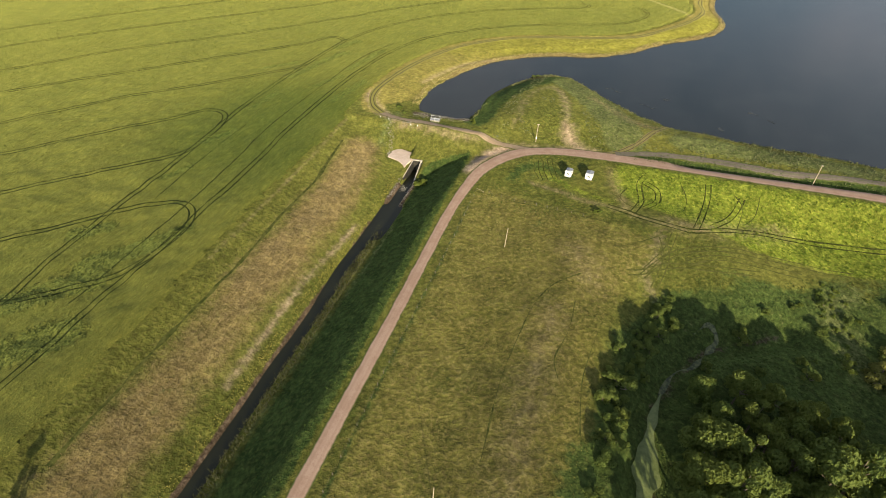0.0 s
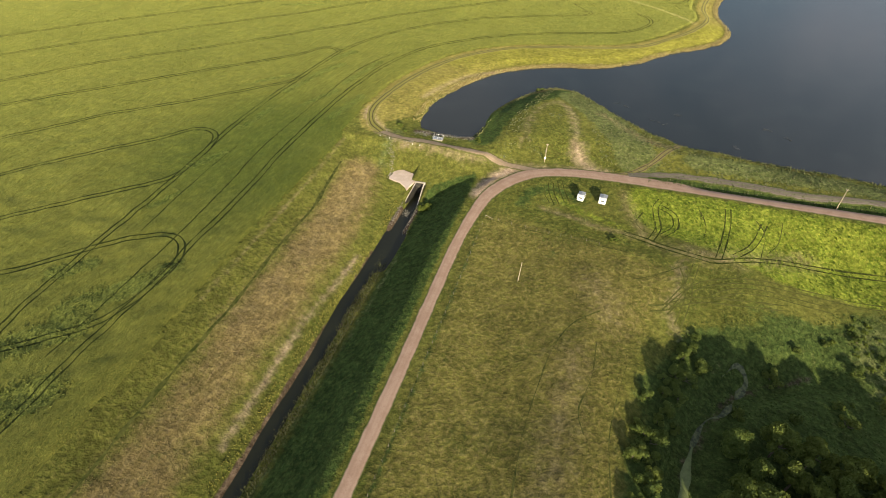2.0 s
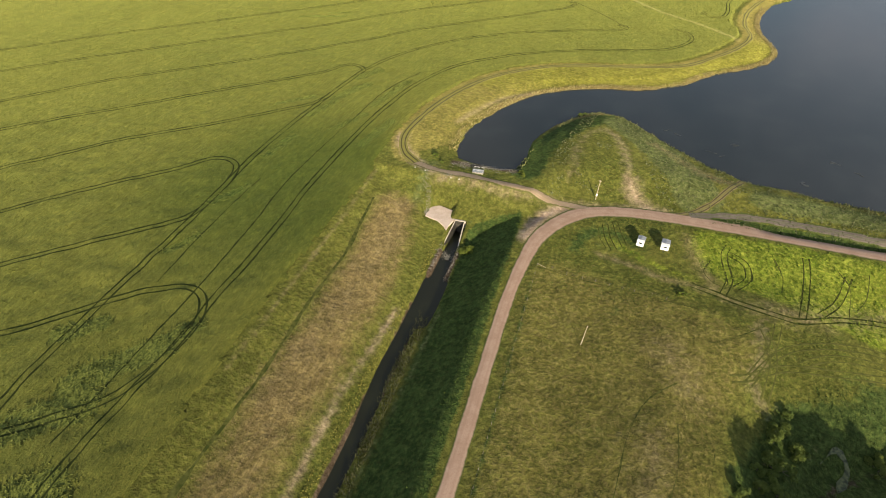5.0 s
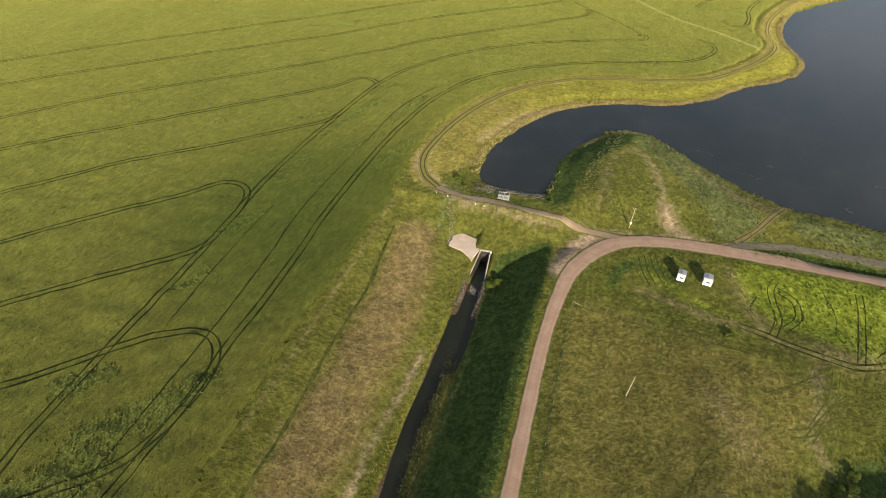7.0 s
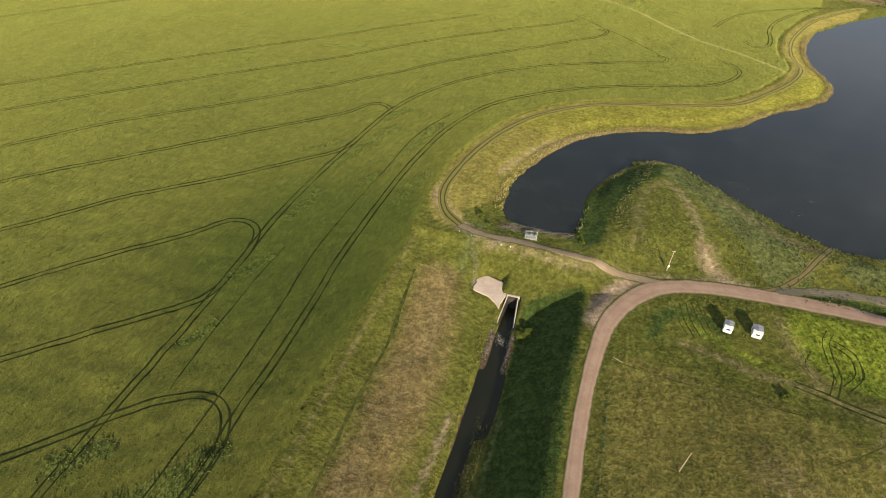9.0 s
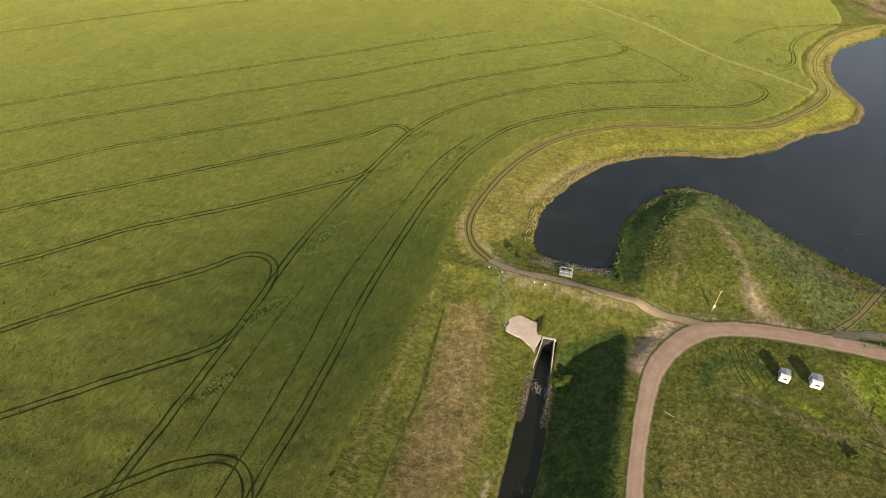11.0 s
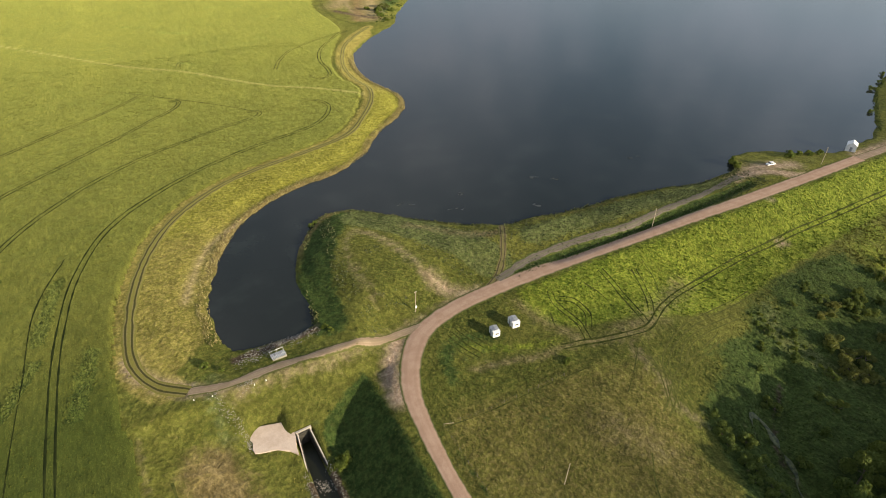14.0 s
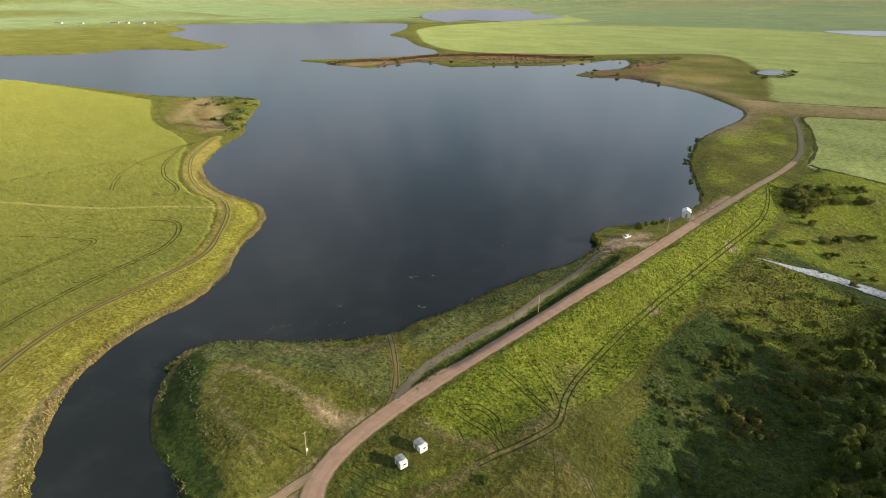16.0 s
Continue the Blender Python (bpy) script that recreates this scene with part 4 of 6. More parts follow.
# ---- water ----
def pool(name, ring, z, material, label):
    """A level sheet of water in the outline of a ring."""
    bm = bmesh.new()
    bm.faces.new([bm.verts.new((px * UNIT, py * UNIT, (z if z is not None else float(lie(px, py)) + 0.5) * UNIT)) for px, py in ring])
    bmesh.ops.triangulate(bm, faces=bm.faces[:])
    me = bpy.data.meshes.new(name)
    bm.to_mesh(me)
    bm.free()
    me.materials.append(material)
    return tagged(new(name, me), label, "water", kind="structure")


def widened(ring, by):
    """The ring pushed outward by that many metres."""
    t = np.roll(ring, -1, 0) - np.roll(ring, 1, 0)
    t /= np.linalg.norm(t, axis=1)[:, None] + 1e-9
    turn = np.sign(np.sum(ring[:, 0] * np.roll(ring[:, 1], -1) - np.roll(ring[:, 0], -1) * ring[:, 1]))
    return ring + np.stack([t[:, 1], -t[:, 0]], 1) * turn * by


pool("water", widened(LAKE, 1.6), 0.0, MAT["lake"], "calm dark grey lake under an evening sky")
pool("water", np.array([(-48.6, -160), (-42.6, -160), (-42.0, 100), (-44.1, 110), (-44.4, 118.6), (-46.4, 118.6), (-46.9, 110), (-48.6, 100)]), -8.2, MAT["ditch"], "still dark water in the ditch")


pool("water", spline([(1118, 1193), (1236, 1406), (1480, 1660), (1740, 1790), (1900, 1780), (2000, 1580), (1759, 1362), (1653, 1158), (1387, 1103), (1265, 1133), (1245, 1246)], 30.0, True), None, MAT["lake"], "far pale water among the fields")
pool("water", spline([(592, 241), (620, 243), (636, 229), (610, 221), (584, 227)], 8.0, True), None, MAT["lake"], "small round pond in the fields")
pool("water", spline([(1420, 360), (1500, 258), (1330, 236), (1340, 300)], 20.0, True), None, MAT["lake"], "far pale water among the fields")


# ---- roads and tracks ----
def ribbon(name, line, width, material, label, lift=0.07, top=None, ragged=0.25, cells=8, category="road"):
    """A lane draped over the ground: even width, frayed edges."""
    top = top or lie
    p = spline(line, 0.8)
    t = np.gradient(p, axis=0)
    t /= np.linalg.norm(t, axis=1)[:, None] + 1e-9
    side = np.stack([t[:, 1], -t[:, 0]], 1)
    u = np.linspace(-1, 1, cells + 1)
    fray = 1 + (rough(p[:, 0], p[:, 1], 2.3, 21) - 0.5) * ragged * 2
    wide = np.array([width(a, b) for a, b in p]) if callable(width) else np.full(len(p), width)
    grid = p[:, None, :] + side[:, None, :] * (u[None, :, None] * (wide * fray / 2)[:, None, None])
    gx, gy = grid[..., 0].ravel(), grid[..., 1].ravel()
    gz = top(gx, gy) + lift - 0.05 * np.tile(np.abs(u) ** 4, len(p))
    n = cells + 1
    quad = (np.arange(len(p) - 1)[:, None] * n + np.arange(cells)[None, :]).ravel()
    me = sheet(name, np.stack([gx, gy, gz], 1), np.stack([quad, quad + 1, quad + 1 + n, quad + n], 1), material)
    run = np.repeat(np.concatenate([[0], np.cumsum(np.linalg.norm(np.diff(p, axis=0), axis=1))]), n)
    across = np.stack([np.tile(u, len(p)), run, 0 * run], 1).astype(np.float32)
    me.attributes.new("across", "FLOAT_VECTOR", "POINT").data.foreach_set("vector", across.ravel())
    return tagged(new(name, me), label, category, kind="structure")


BRIDGEHEAD = ROAD_LINE.index((143.8, 125.3))
ribbon("road", ROAD_LINE[:BRIDGEHEAD + 1], lambda a, b: float(np.interp(a + 0.5 * (b - 110), [-34, -28, -22, -10], [2.75, 3.2, 4.1, 4.5])), MAT["road"], "reddish gravel road along the dam", 0.08, ragged=0.06)
FAR_BEND = ROAD_LINE.index((258, 121.9))
ribbon("road", ROAD_LINE[FAR_BEND:], 3.2, MAT["lane"], "grey gravel road bending round the far end of the dam", 0.08, ragged=0.06)
ribbon("road", ROAD_LINE[BRIDGEHEAD:FAR_BEND + 1], 3.4, MAT["earth_lane"], "brownish gravel road at the far end of the dam", 0.08, ragged=0.06)
LANE_LINE = [(7, 133.7), (10, 134.5), (16, 135.9), (23, 136.3), (31, 136.0), (38.7, 135.2), (48.3, 133.9), (56, 133.9), (75, 134.2), (86, 135.3)]
ribbon("lane", LANE_LINE + [(94, 136.4), (99, 136.6)],
       2.5, MAT["lane"], "grey gravel lane beside the lake shore", 0.08)
BEND = TRACK_LINE.index((-61, 131.8))
ribbon("lane", TRACK_LINE[:BEND + 1], 2.2, MAT["dam_lane"], "trodden earth lane over the old dam")
ribbon("track", TRACK_LINE[BEND:], 2.5, MAT["track"], "two-rut earth track round the lake shore")
ribbon("track", [(20.8, 152), (19.4, 149.7), (15.4, 143.6), (12, 139), (8, 135.2), (3.5, 132.6)], 2.0, MAT["faint_track"], "faint earth track down to the water", 0.05)

# pairs of wheel ruts through the crop and the grass
TRAMLINES = {
    "headland": [(-79.8, -40), (-79.9, 22), (-80.3, 45), (-79.7, 60), (-80.4, 72), (-80.5, 86), (-81.1, 100), (-81.8, 112), (-81.8, 124), (-81.6, 134), (-81.1, 148), (-79.8, 162), (-77.2, 177), (-71.6, 193),
                 (-64, 204.5), (-56, 212), (-47.5, 218.5), (-38.5, 223.7), (-24, 230.5), (-10, 234.8), (0, 239), (7.5, 246.5), (11.2, 255.5), (9.5, 262.5), (5, 266)],
    "second": [(-92, -20), (-96, 30), (-98.5, 50), (-99.2, 64), (-99.8, 78), (-100.2, 91), (-101.0, 105), (-101.8, 116), (-102.0, 128), (-101.4, 140), (-100.5, 152), (-99.7, 165), (-98.3, 179), (-96.6, 187),
               (-93.5, 196.5), (-87, 208.5), (-78.5, 219.5), (-70, 228.5), (-61, 236.5), (-51, 242.8), (-38, 248.8), (-25, 254), (-18, 256.5), (-14.6, 259), (-14.8, 262.5), (-18, 263.5)],
    "loop": [(-118, 46), (-110.1, 54), (-104, 60), (-98.8, 65.7), (-94, 70.5), (-89, 73.4), (-85, 73.8), (-81.8, 71.5), (-79.8, 67), (-79.4, 60), (-82, 50), (-88, 43.5), (-96.7, 36.2), (-112, 24)],
    "loop_b": [(-160, 64), (-141.1, 83.5), (-131.6, 94.7), (-124, 102.3), (-115.9, 110.4), (-113.6, 114), (-111, 116.6), (-107.5, 117.3), (-104.2, 115.8), (-102.3, 112.8), (-101.4, 109)],
    "bout_a": [(-145, 47.5), (-124.6, 69.5), (-118.8, 75.4), (-112.4, 81.8), (-104.1, 89.8), (-101.4, 93.5), (-100.4, 98)],
    "bout_b": [(-190, 60), (-157.2, 97.4), (-142.5, 115), (-133, 123.8), (-123, 132.2), (-113, 141.8), (-107.2, 147.5), (-102, 153.2), (-100.4, 158)],
    "bout_c": [(-215, 67), (-174.9, 112.6), (-156.6, 130.6), (-136.4, 150.2), (-124.5, 162), (-112, 174.3), (-108.7, 178.8), (-106.3, 183.6), (-103.5, 185.8), (-100, 184.8), (-97.6, 182)],
    "bout_d": [(-235, 75), (-190.5, 126.4), (-172.4, 148), (-149.7, 169), (-135, 183), (-121.5, 197.5), (-107.8, 213), (-92.2, 231.5), (-74.5, 248), (-54.6, 268.5), (-43.5, 279), (-39, 286.5), (-39.8, 290.5), (-43, 291)],
    "bout_e": [(-255, 92), (-210.4, 143.5), (-176.9, 178.5), (-150, 204.5), (-133, 220.5), (-117.5, 239), (-100, 257.5), (-82, 273.5), (-66, 288), (-51.6, 303)],
    "bout_f": [(-300, 80), (-223.1, 162.8), (-191.4, 196.8), (-162.2, 226), (-145, 243), (-126, 264), (-98, 292)],
    "bout_g": [(-340, 165), (-294.9, 215.9), (-267.3, 252.1), (-200, 330)],
    "bend": [(17, 296), (20.5, 289), (25.4, 292), (28, 300), (30.5, 319), (39.6, 339.8), (60, 366)],
    "bend_d": [(66, 369), (29, 347), (14, 328), (6.6, 312)],
    "curl": [(-32, 337), (-29.5, 345), (-25.5, 346), (-24, 340)],
}


def rut_pair(line, gauge, width, top, label, lift, material):
    """Two parallel wheel ruts."""
    p = spline(line, 2.5)
    t = np.gradient(p, axis=0)
    t /= np.linalg.norm(t, axis=1)[:, None] + 1e-9
    side = np.stack([t[:, 1], -t[:, 0]], 1)
    for s in (-0.5, 0.5):
        ribbon("wheel_rut", p + side * gauge * s, width, material, label, lift, top, 0.5, 2, "track")


ribbon("wheel_rut", [(-84.8, 40), (-85.2, 75.8), (-86.4, 96.5), (-87.8, 111), (-87.5, 127), (-86.8, 138), (-86, 149), (-85.2, 165), (-83, 176), (-79, 187)], 0.28, MAT["rut"], "single faint wheel rut through the crop", 0.05, crop_top, 0.6, 2, "track")
ribbon("wheel_rut", [(-93.4, 73.2), (-94.4, 83.3), (-94.9, 102.3), (-94.6, 112)], 0.26, MAT["rut"], "single faint wheel rut through the crop", 0.05, crop_top, 0.9, 2, "track")
ribbon("wheel_rut", [(-61.1, 316), (-44.7, 298), (-32.8, 285), (-20.9, 270.5), (-17.6, 265)], 0.3, MAT["rut"], "faint seam through the crop", 0.05, crop_top, 0.9, 2, "track")
for line in TRAMLINES.values():
    rut_pair(line, 1.35, 0.33, crop_top, "dark wheel rut pressed through the green crop", 0.06, MAT["rut"])
RUTS = [[(7.0, 110.5), (12.1, 109.2), (17.8, 107.2), (24.6, 105.6), (29, 106.4), (34.5, 108.9), (45, 111.4), (60, 113), (84.5, 113.2), (111, 112.9), (143.6, 112.4), (172, 111.9), (190, 114), (206, 119)],
        [(30.3, 124.5), (30.1, 119), (28.9, 112.8), (27.3, 106.6)], [(38, 121), (36.6, 116.9), (34.3, 112.6), (30.9, 108.7)], [(15.1, 124.6), (14, 121.9), (14.3, 118.5), (14.8, 114.5), (13.1, 109.4)],
        [(15.1, 122.2), (18.2, 120), (18.6, 115.8), (15.8, 112.2)], [(-11.9, 124), (-11, 120), (-9.2, 116.3)], [(-9.8, 125.5), (-8.7, 121.8), (-7, 118)],
        [(60.1, 103.7), (47, 102.9), (36.7, 102.3), (28.3, 100.3), (23, 97.5), (19.3, 93.1), (16.5, 89)], [(49.3, 99.8), (38.5, 99.8), (30.4, 98.3), (25.6, 95.2)], [(19.1, 86.6), (20.6, 92), (21.1, 96.5), (19.9, 101.6)],
        [(22.6, 103.5), (21.3, 98.3), (19.4, 94.6), (16.8, 90.3)], [(13.3, 88.7), (16.7, 90.2), (22.7, 93.9), (30, 95.3), (40, 97.3)], [(104, 518), (92, 490), (77, 441), (72, 402), (79, 374)]]
for line in RUTS:
    rut_pair(line, 1.25, 0.5 if line is RUTS[0] else 0.34, lie, "wheel rut pressed into the grass", 0.04, MAT["faint_rut" if 70 < line[0][1] < 104 else "shaded_rut"])

for line in ([(3.8, 83.8), (-1.1, 78.2), (-3.7, 71.4), (-4.9, 63.7), (-5.9, 52.1), (-5.4, 36)], [(3.8, 75.1), (3.6, 66.7), (2.1, 59.7), (3.4, 55.3)], [(9.5, 72), (8.2, 64), (7.5, 56), (8.4, 46)],
             [(11.2, 119.5), (9.7, 115.4), (11.9, 112.2), (14.3, 113), (13.5, 120.2)], [(36.2, 122.2), (38.1, 117.9), (36.4, 109.8)], [(18.8, 101.4), (15.1, 98.6), (10, 95.2)],
             [(-24.2, 104.6), (-14.9, 104.0), (-4.3, 104.0), (7.9, 103.6)], [(24, 123), (25.4, 118), (24.6, 113)], [(-13.5, 123), (-12.6, 119), (-11, 116.5)], [(42, 122.5), (41, 117), (38.5, 113)]):
    ribbon("wheel_rut", line, 0.34, MAT["grass_rut"], "faint wheel mark in the grass", 0.03, ragged=0.9, cells=2, category="track")

ribbon("wheel_rut", [(-66.4, 116), (-65.6, 106), (-64.6, 96), (-64.8, 80), (-64.3, 60), (-64.9, 40), (-64.4, 15)], 0.6, MAT["grass_rut"], "dark seam between the field margin and the reed", 0.05, ragged=0.7, cells=2, category="track")

# dark ditches between the far fields
for line in ([(428, 207), (433, 174), (446, 140), (459, 114), (505, 20), (540, -60)], [(742, 300), (760, 247), (775, 200), (790, 161)],
             [(259, 116), (290, 120), (340, 133.5), (380, 147), (395, 127), (409, 104), (440, 50)], [(258, 115), (250, 104), (262, 84), (275, 60)]):
    ribbon("ditch", line, 2.0, MAT["grass_rut"], "dark grassy ditch between the far fields", 0.12, ragged=0.6, cells=2, category="ditch")

# the brook through the wet wood, and the white water below the dam's outlet
ribbon("water", [(18, 22), (20.5, 44), (20, 56), (22.5, 64.7), (24.5, 68.6), (27.2, 70.6), (29.9, 75.1), (32.4, 80), (30.4, 82), (27.7, 79)], 0.7, MAT["brook_weed"], "brook covered with pale green weed", 0.25, ragged=1.3, category="water")
ribbon("water", [(21.6, 62), (20.6, 58), (20.0, 54), (19.6, 49), (19.4, 44), (19, 36)], lambda a, b: float(np.interp(b, [36, 46, 52, 57, 60, 62], [3.4, 3.2, 2.6, 1.7, 0.9, 0.3])), MAT["duckweed"], "still pool covered with pale duckweed", 0.32, ragged=0.6, category="water")
ribbon("water", [(144.2, 102.9), (146.6, 96.5), (150.5, 91), (154.5, 83.5), (156.5, 75), (155.5, 66), (154, 56)], lambda a, b: float(np.interp(b, [60, 76, 90, 97, 103], [5.2, 5.0, 4.4, 1.6, 0.7])), MAT["rapids"],
       "white water running over stones", 0.25, ragged=0.22, category="water")
weed_rng = np.random.default_rng(19)
for (ax, ay), (bx, by) in (((42, 169.6), (45.8, 167.7)), ((47.3, 165.1), (51.3, 164.1)), ((19.5, 171.4), (20.8, 170.5)), ((11.2, 166), (16, 163)), ((80, 164.2), (84.6, 163.5)), ((33.5, 155), (36.1, 153.6)), ((1.4, 174.2), (4.9, 172.1))):
    for k in range(4):
        t, way = weed_rng.random(), weed_rng.normal() * 0.5 - 0.3
        u, v, half = ax + (bx - ax) * t + weed_rng.normal() * 0.4, ay + (by - ay) * t + weed_rng.normal() * 0.5, weed_rng.uniform(0.3, 0.9)
        ribbon("water_weed", [(u - half * math.cos(way), v - half * math.sin(way)), (u, v + weed_rng.normal() * 0.15), (u + half * math.cos(way), v + half * math.sin(way))], 0.28, MAT["algae"],
               "pale weed drifting on the lake", 0.012, lambda u, v: 0 * u + 0.05, 1.6, 4, "water weed")


# ---- things ----
def link_mesh(name, bm, material, smooth=False):
    me = bpy.data.meshes.new(name)
    bm.to_mesh(me)
    bm.free()
    if smooth:
        me.polygons.foreach_set("use_smooth", [True] * len(me.polygons))
    me.materials.append(material)
    return me


def part(name, bm, material, parent, label="", smooth=False):
    """One mesh object under a thing or under a part."""
    ob = new(name, bm if isinstance(bm, bpy.types.Mesh) else link_mesh(name, bm, material, smooth))
    ob.parent = parent
    if label:
        ob["label"] = label
    return ob


def box(cx, cy, cz, sx, sy, sz, bevel=0.0, bm=None, turn=None):
    bm = bm or bmesh.new()
    made = bmesh.ops.create_cube(bm, size=1.0, matrix=(turn or Matrix()) @ Matrix.Translation((cx, cy, cz)) @ Matrix.Diagonal((sx, sy, sz, 1)))
    if bevel:
        edges = list({e for v in made["verts"] for e in v.link_edges})
        bmesh.ops.bevel(bm, geom=edges, offset=bevel, segments=2, affect="EDGES")
    return bm


def rod(a, b, r0, r1=None, sides=8, bm=None):
    """A tapered round bar from a to b."""
    bm = bm or bmesh.new()
    a, b = Vector(a), Vector(b)
    turn = (b - a).to_track_quat("Z", "Y").to_matrix().to_4x4()
    bmesh.ops.create_cone(bm, cap_ends=True, segments=sides, radius1=r0, radius2=r0 if r1 is None else r1, depth=(b - a).length, matrix=Matrix.Translation((a + b) / 2) @ turn)
    return bm


def prism(profile, length, axis="y", bm=None):
    """A profile of (across, up) points drawn out along an axis, centred."""
    bm = bm or bmesh.new()
    rows = []
    for s in (-0.5, 0.5):
        rows.append([bm.verts.new((u, s * length, v) if axis == "y" else (s * length, u, v)) for u, v in profile])
    n = len(profile)
    bm.faces.new(rows[0])
    bm.faces.new(rows[1][::-1])
    for i in range(n):
        bm.faces.new((rows[0][i], rows[1][i], rows[1][(i + 1) % n], rows[0][(i + 1) % n]))
    bmesh.ops.recalc_face_normals(bm, faces=bm.faces[:])
    return bm


def ground_at(u, v):
    return float(lie(u, v)) * UNIT


def spot(u, v, turn=0.0, sink=0.0):
    """The pose of a thing that stands at a place of the plan."""
    return pose(u * UNIT, v * UNIT, ground_at(u, v) - sink, 0, 0, turn)


def thing(name, at, label, category, group=""):
    ob = new(name)
    ob.matrix_world = at
    ob.empty_display_size = 0.3
    return tagged(ob, label, category, group)


# ---- plants ----
def leaf_mesh(name, centres, normals, size, material, seed):
    """Small folded leaf clumps, each two triangles, round the given places."""
    rng = np.random.default_rng(seed)
    n = len(centres)
    normals = normals / (np.linalg.norm(normals, axis=1)[:, None] + 1e-9)
    side = np.cross(normals, rng.normal(size=(n, 3)))
    side /= np.linalg.norm(side, axis=1)[:, None] + 1e-9
    up = np.cross(normals, side)
    s = size * rng.uniform(0.55, 1.3, (n, 1))
    quad = np.stack([centres - side * s, centres - up * s * 0.6 + normals * s * 0.25, centres + side * s, centres + up * s * 0.6 + normals * s * 0.25], 1)
    return sheet(name, quad.reshape(-1, 3) / UNIT, np.arange(4 * n).reshape(-1, 4), material, False)


def crown_points(lobes, count, rng):
    """Places and directions on the skins of several lobes; denser on top."""
    weight = np.array([r[0] * r[1] for _, r in lobes])
    which = rng.choice(len(lobes), count, p=weight / weight.sum())
    d = rng.normal(size=(count, 3))
    d[:, 2] = np.where(rng.random(count) < 0.6, np.abs(d[:, 2]), d[:, 2])
    d /= np.linalg.norm(d, axis=1)[:, None]
    c = np.array([l[0] for l in lobes])[which]
    r = np.array([(*l[1], ) for l in lobes])[which]
    shell = rng.uniform(0.70, 1.08, (count, 1))
    return c + d * r * shell, d + rng.normal(size=(count, 3)) * 0.55


def make_tree(seed, tall, spread, leaves, material, label, category="tree", stems=1):
    """A tapered trunk with limbs, and a crown of many leaf clumps in uneven lobes."""
    rng = np.random.default_rng(seed)
    tree = category == "tree"
    ob = thing("tree" if tree else "bush", Matrix(), label, category, "trees of the wet wood" if tree else "bushes")
    bm = bmesh.new()
    lobes = []
    for k in range(stems):
        lean = rng.normal(size=2) * spread * (0.10 if tree else 0.35)
        base = Vector((0, 0, -0.3)) if tree else Vector((*(rng.normal(size=2) * 0.15), -0.3))
        fork = Vector((lean[0], lean[1], tall * (0.34 if tree else 0.16)))
        rod(base, fork, 0.028 * tall, 0.018 * tall, 7, bm)
        for j in range(11 if tree else 4):
            a = rng.uniform(0, 2 * math.pi)
            up = rng.uniform(0.0, 1.0)
            reach = spread * rng.uniform(0.3, 0.95) * (1.0 - 0.55 * up)
            tip = fork + Vector((math.cos(a) * reach, math.sin(a) * reach, tall * (0.52 * up - 0.06)))
            rod(fork, tip, 0.012 * tall, 0.004 * tall, 5, bm)
            r = spread * rng.uniform(0.20, 0.40)
            lobes.append((tuple(tip), (r, r, r * rng.uniform(0.65, 1.0))))
    part("trunk", bm, MAT["bark"], ob, "grey-brown bark")
    at, way = crown_points(lobes, leaves, rng)
    at[:, 2] = np.maximum(at[:, 2], rng.uniform(0.0, 0.15, len(at)) * tall)
    part("crown", leaf_mesh("crown", at, way, 0.30 if category == "tree" else 0.19, material, seed), None, ob, "dense crown of small leaves")
    return ob


def plant(model, u, v, size, turn):
    return scaled(copy_thing(model, spot(u, v, turn, 0.05)), size)


def scaled(ob, size):
    ob.scale = (size, size, size * 0.95)
    return ob


TREES = [make_tree(40 + k, 8.8 + k * 0.5, 4.4 + 0.3 * (k % 3), 4600, MAT["leaf"], "broad green willow tree in the wet wood") for k in range(4)]
SHRUBS = [make_tree(60 + k, 2.6 + 0.35 * k, 2.0, 1400, MAT["leaf"], "low green willow bush on damp ground", "bush", 3) for k in range(3)]
SUNNY = [make_tree(70 + k, 1.9, 1.4, 800, MAT["leaf_light"], "small yellow-green bush at the water's edge", "bush", 3) for k in range(2)]
rng = np.random.default_rng(7)
WOOD_TREES = [(27, 62), (30.5, 57), (33, 64), (36, 59), (39, 64), (42, 58), (45, 63), (48, 58), (51, 63), (54, 57), (29, 51), (33, 50), (37, 53), (41, 51), (45, 50), (49, 52), (53, 50), (57, 53), (26, 45), (31, 43),
              (36, 45), (41, 43), (46, 43), (51, 44), (57, 45), (59, 61), (64, 57), (68, 62), (72, 58), (77, 63), (82, 59), (87, 64), (92, 61), (98, 67), (104, 63), (66, 50), (74, 52), (80, 50), (86, 54), (93, 53), (100, 57),
              (110, 58), (28, 36), (34, 35), (41, 34), (48, 35), (55, 36), (24, 28), (63, 42), (72, 44), (110, 67), (116, 61)]
for k, (u, v) in enumerate(WOOD_TREES):
    u, v = u + rng.uniform(-1, 1), v + rng.uniform(-1, 1)
    plant(TREES[k % 4], u, v, rng.uniform(0.85, 1.2) * (1.35 if v < 55 else 1.0), rng.uniform(0, 360)).scale.z *= 1.3
for k in range(4):
    TREES[k].matrix_world = spot(((116, 50), (122, 60), (128, 48), (118, 66))[k][0], ((116, 50), (122, 60), (128, 48), (118, 66))[k][1], 50 * k)
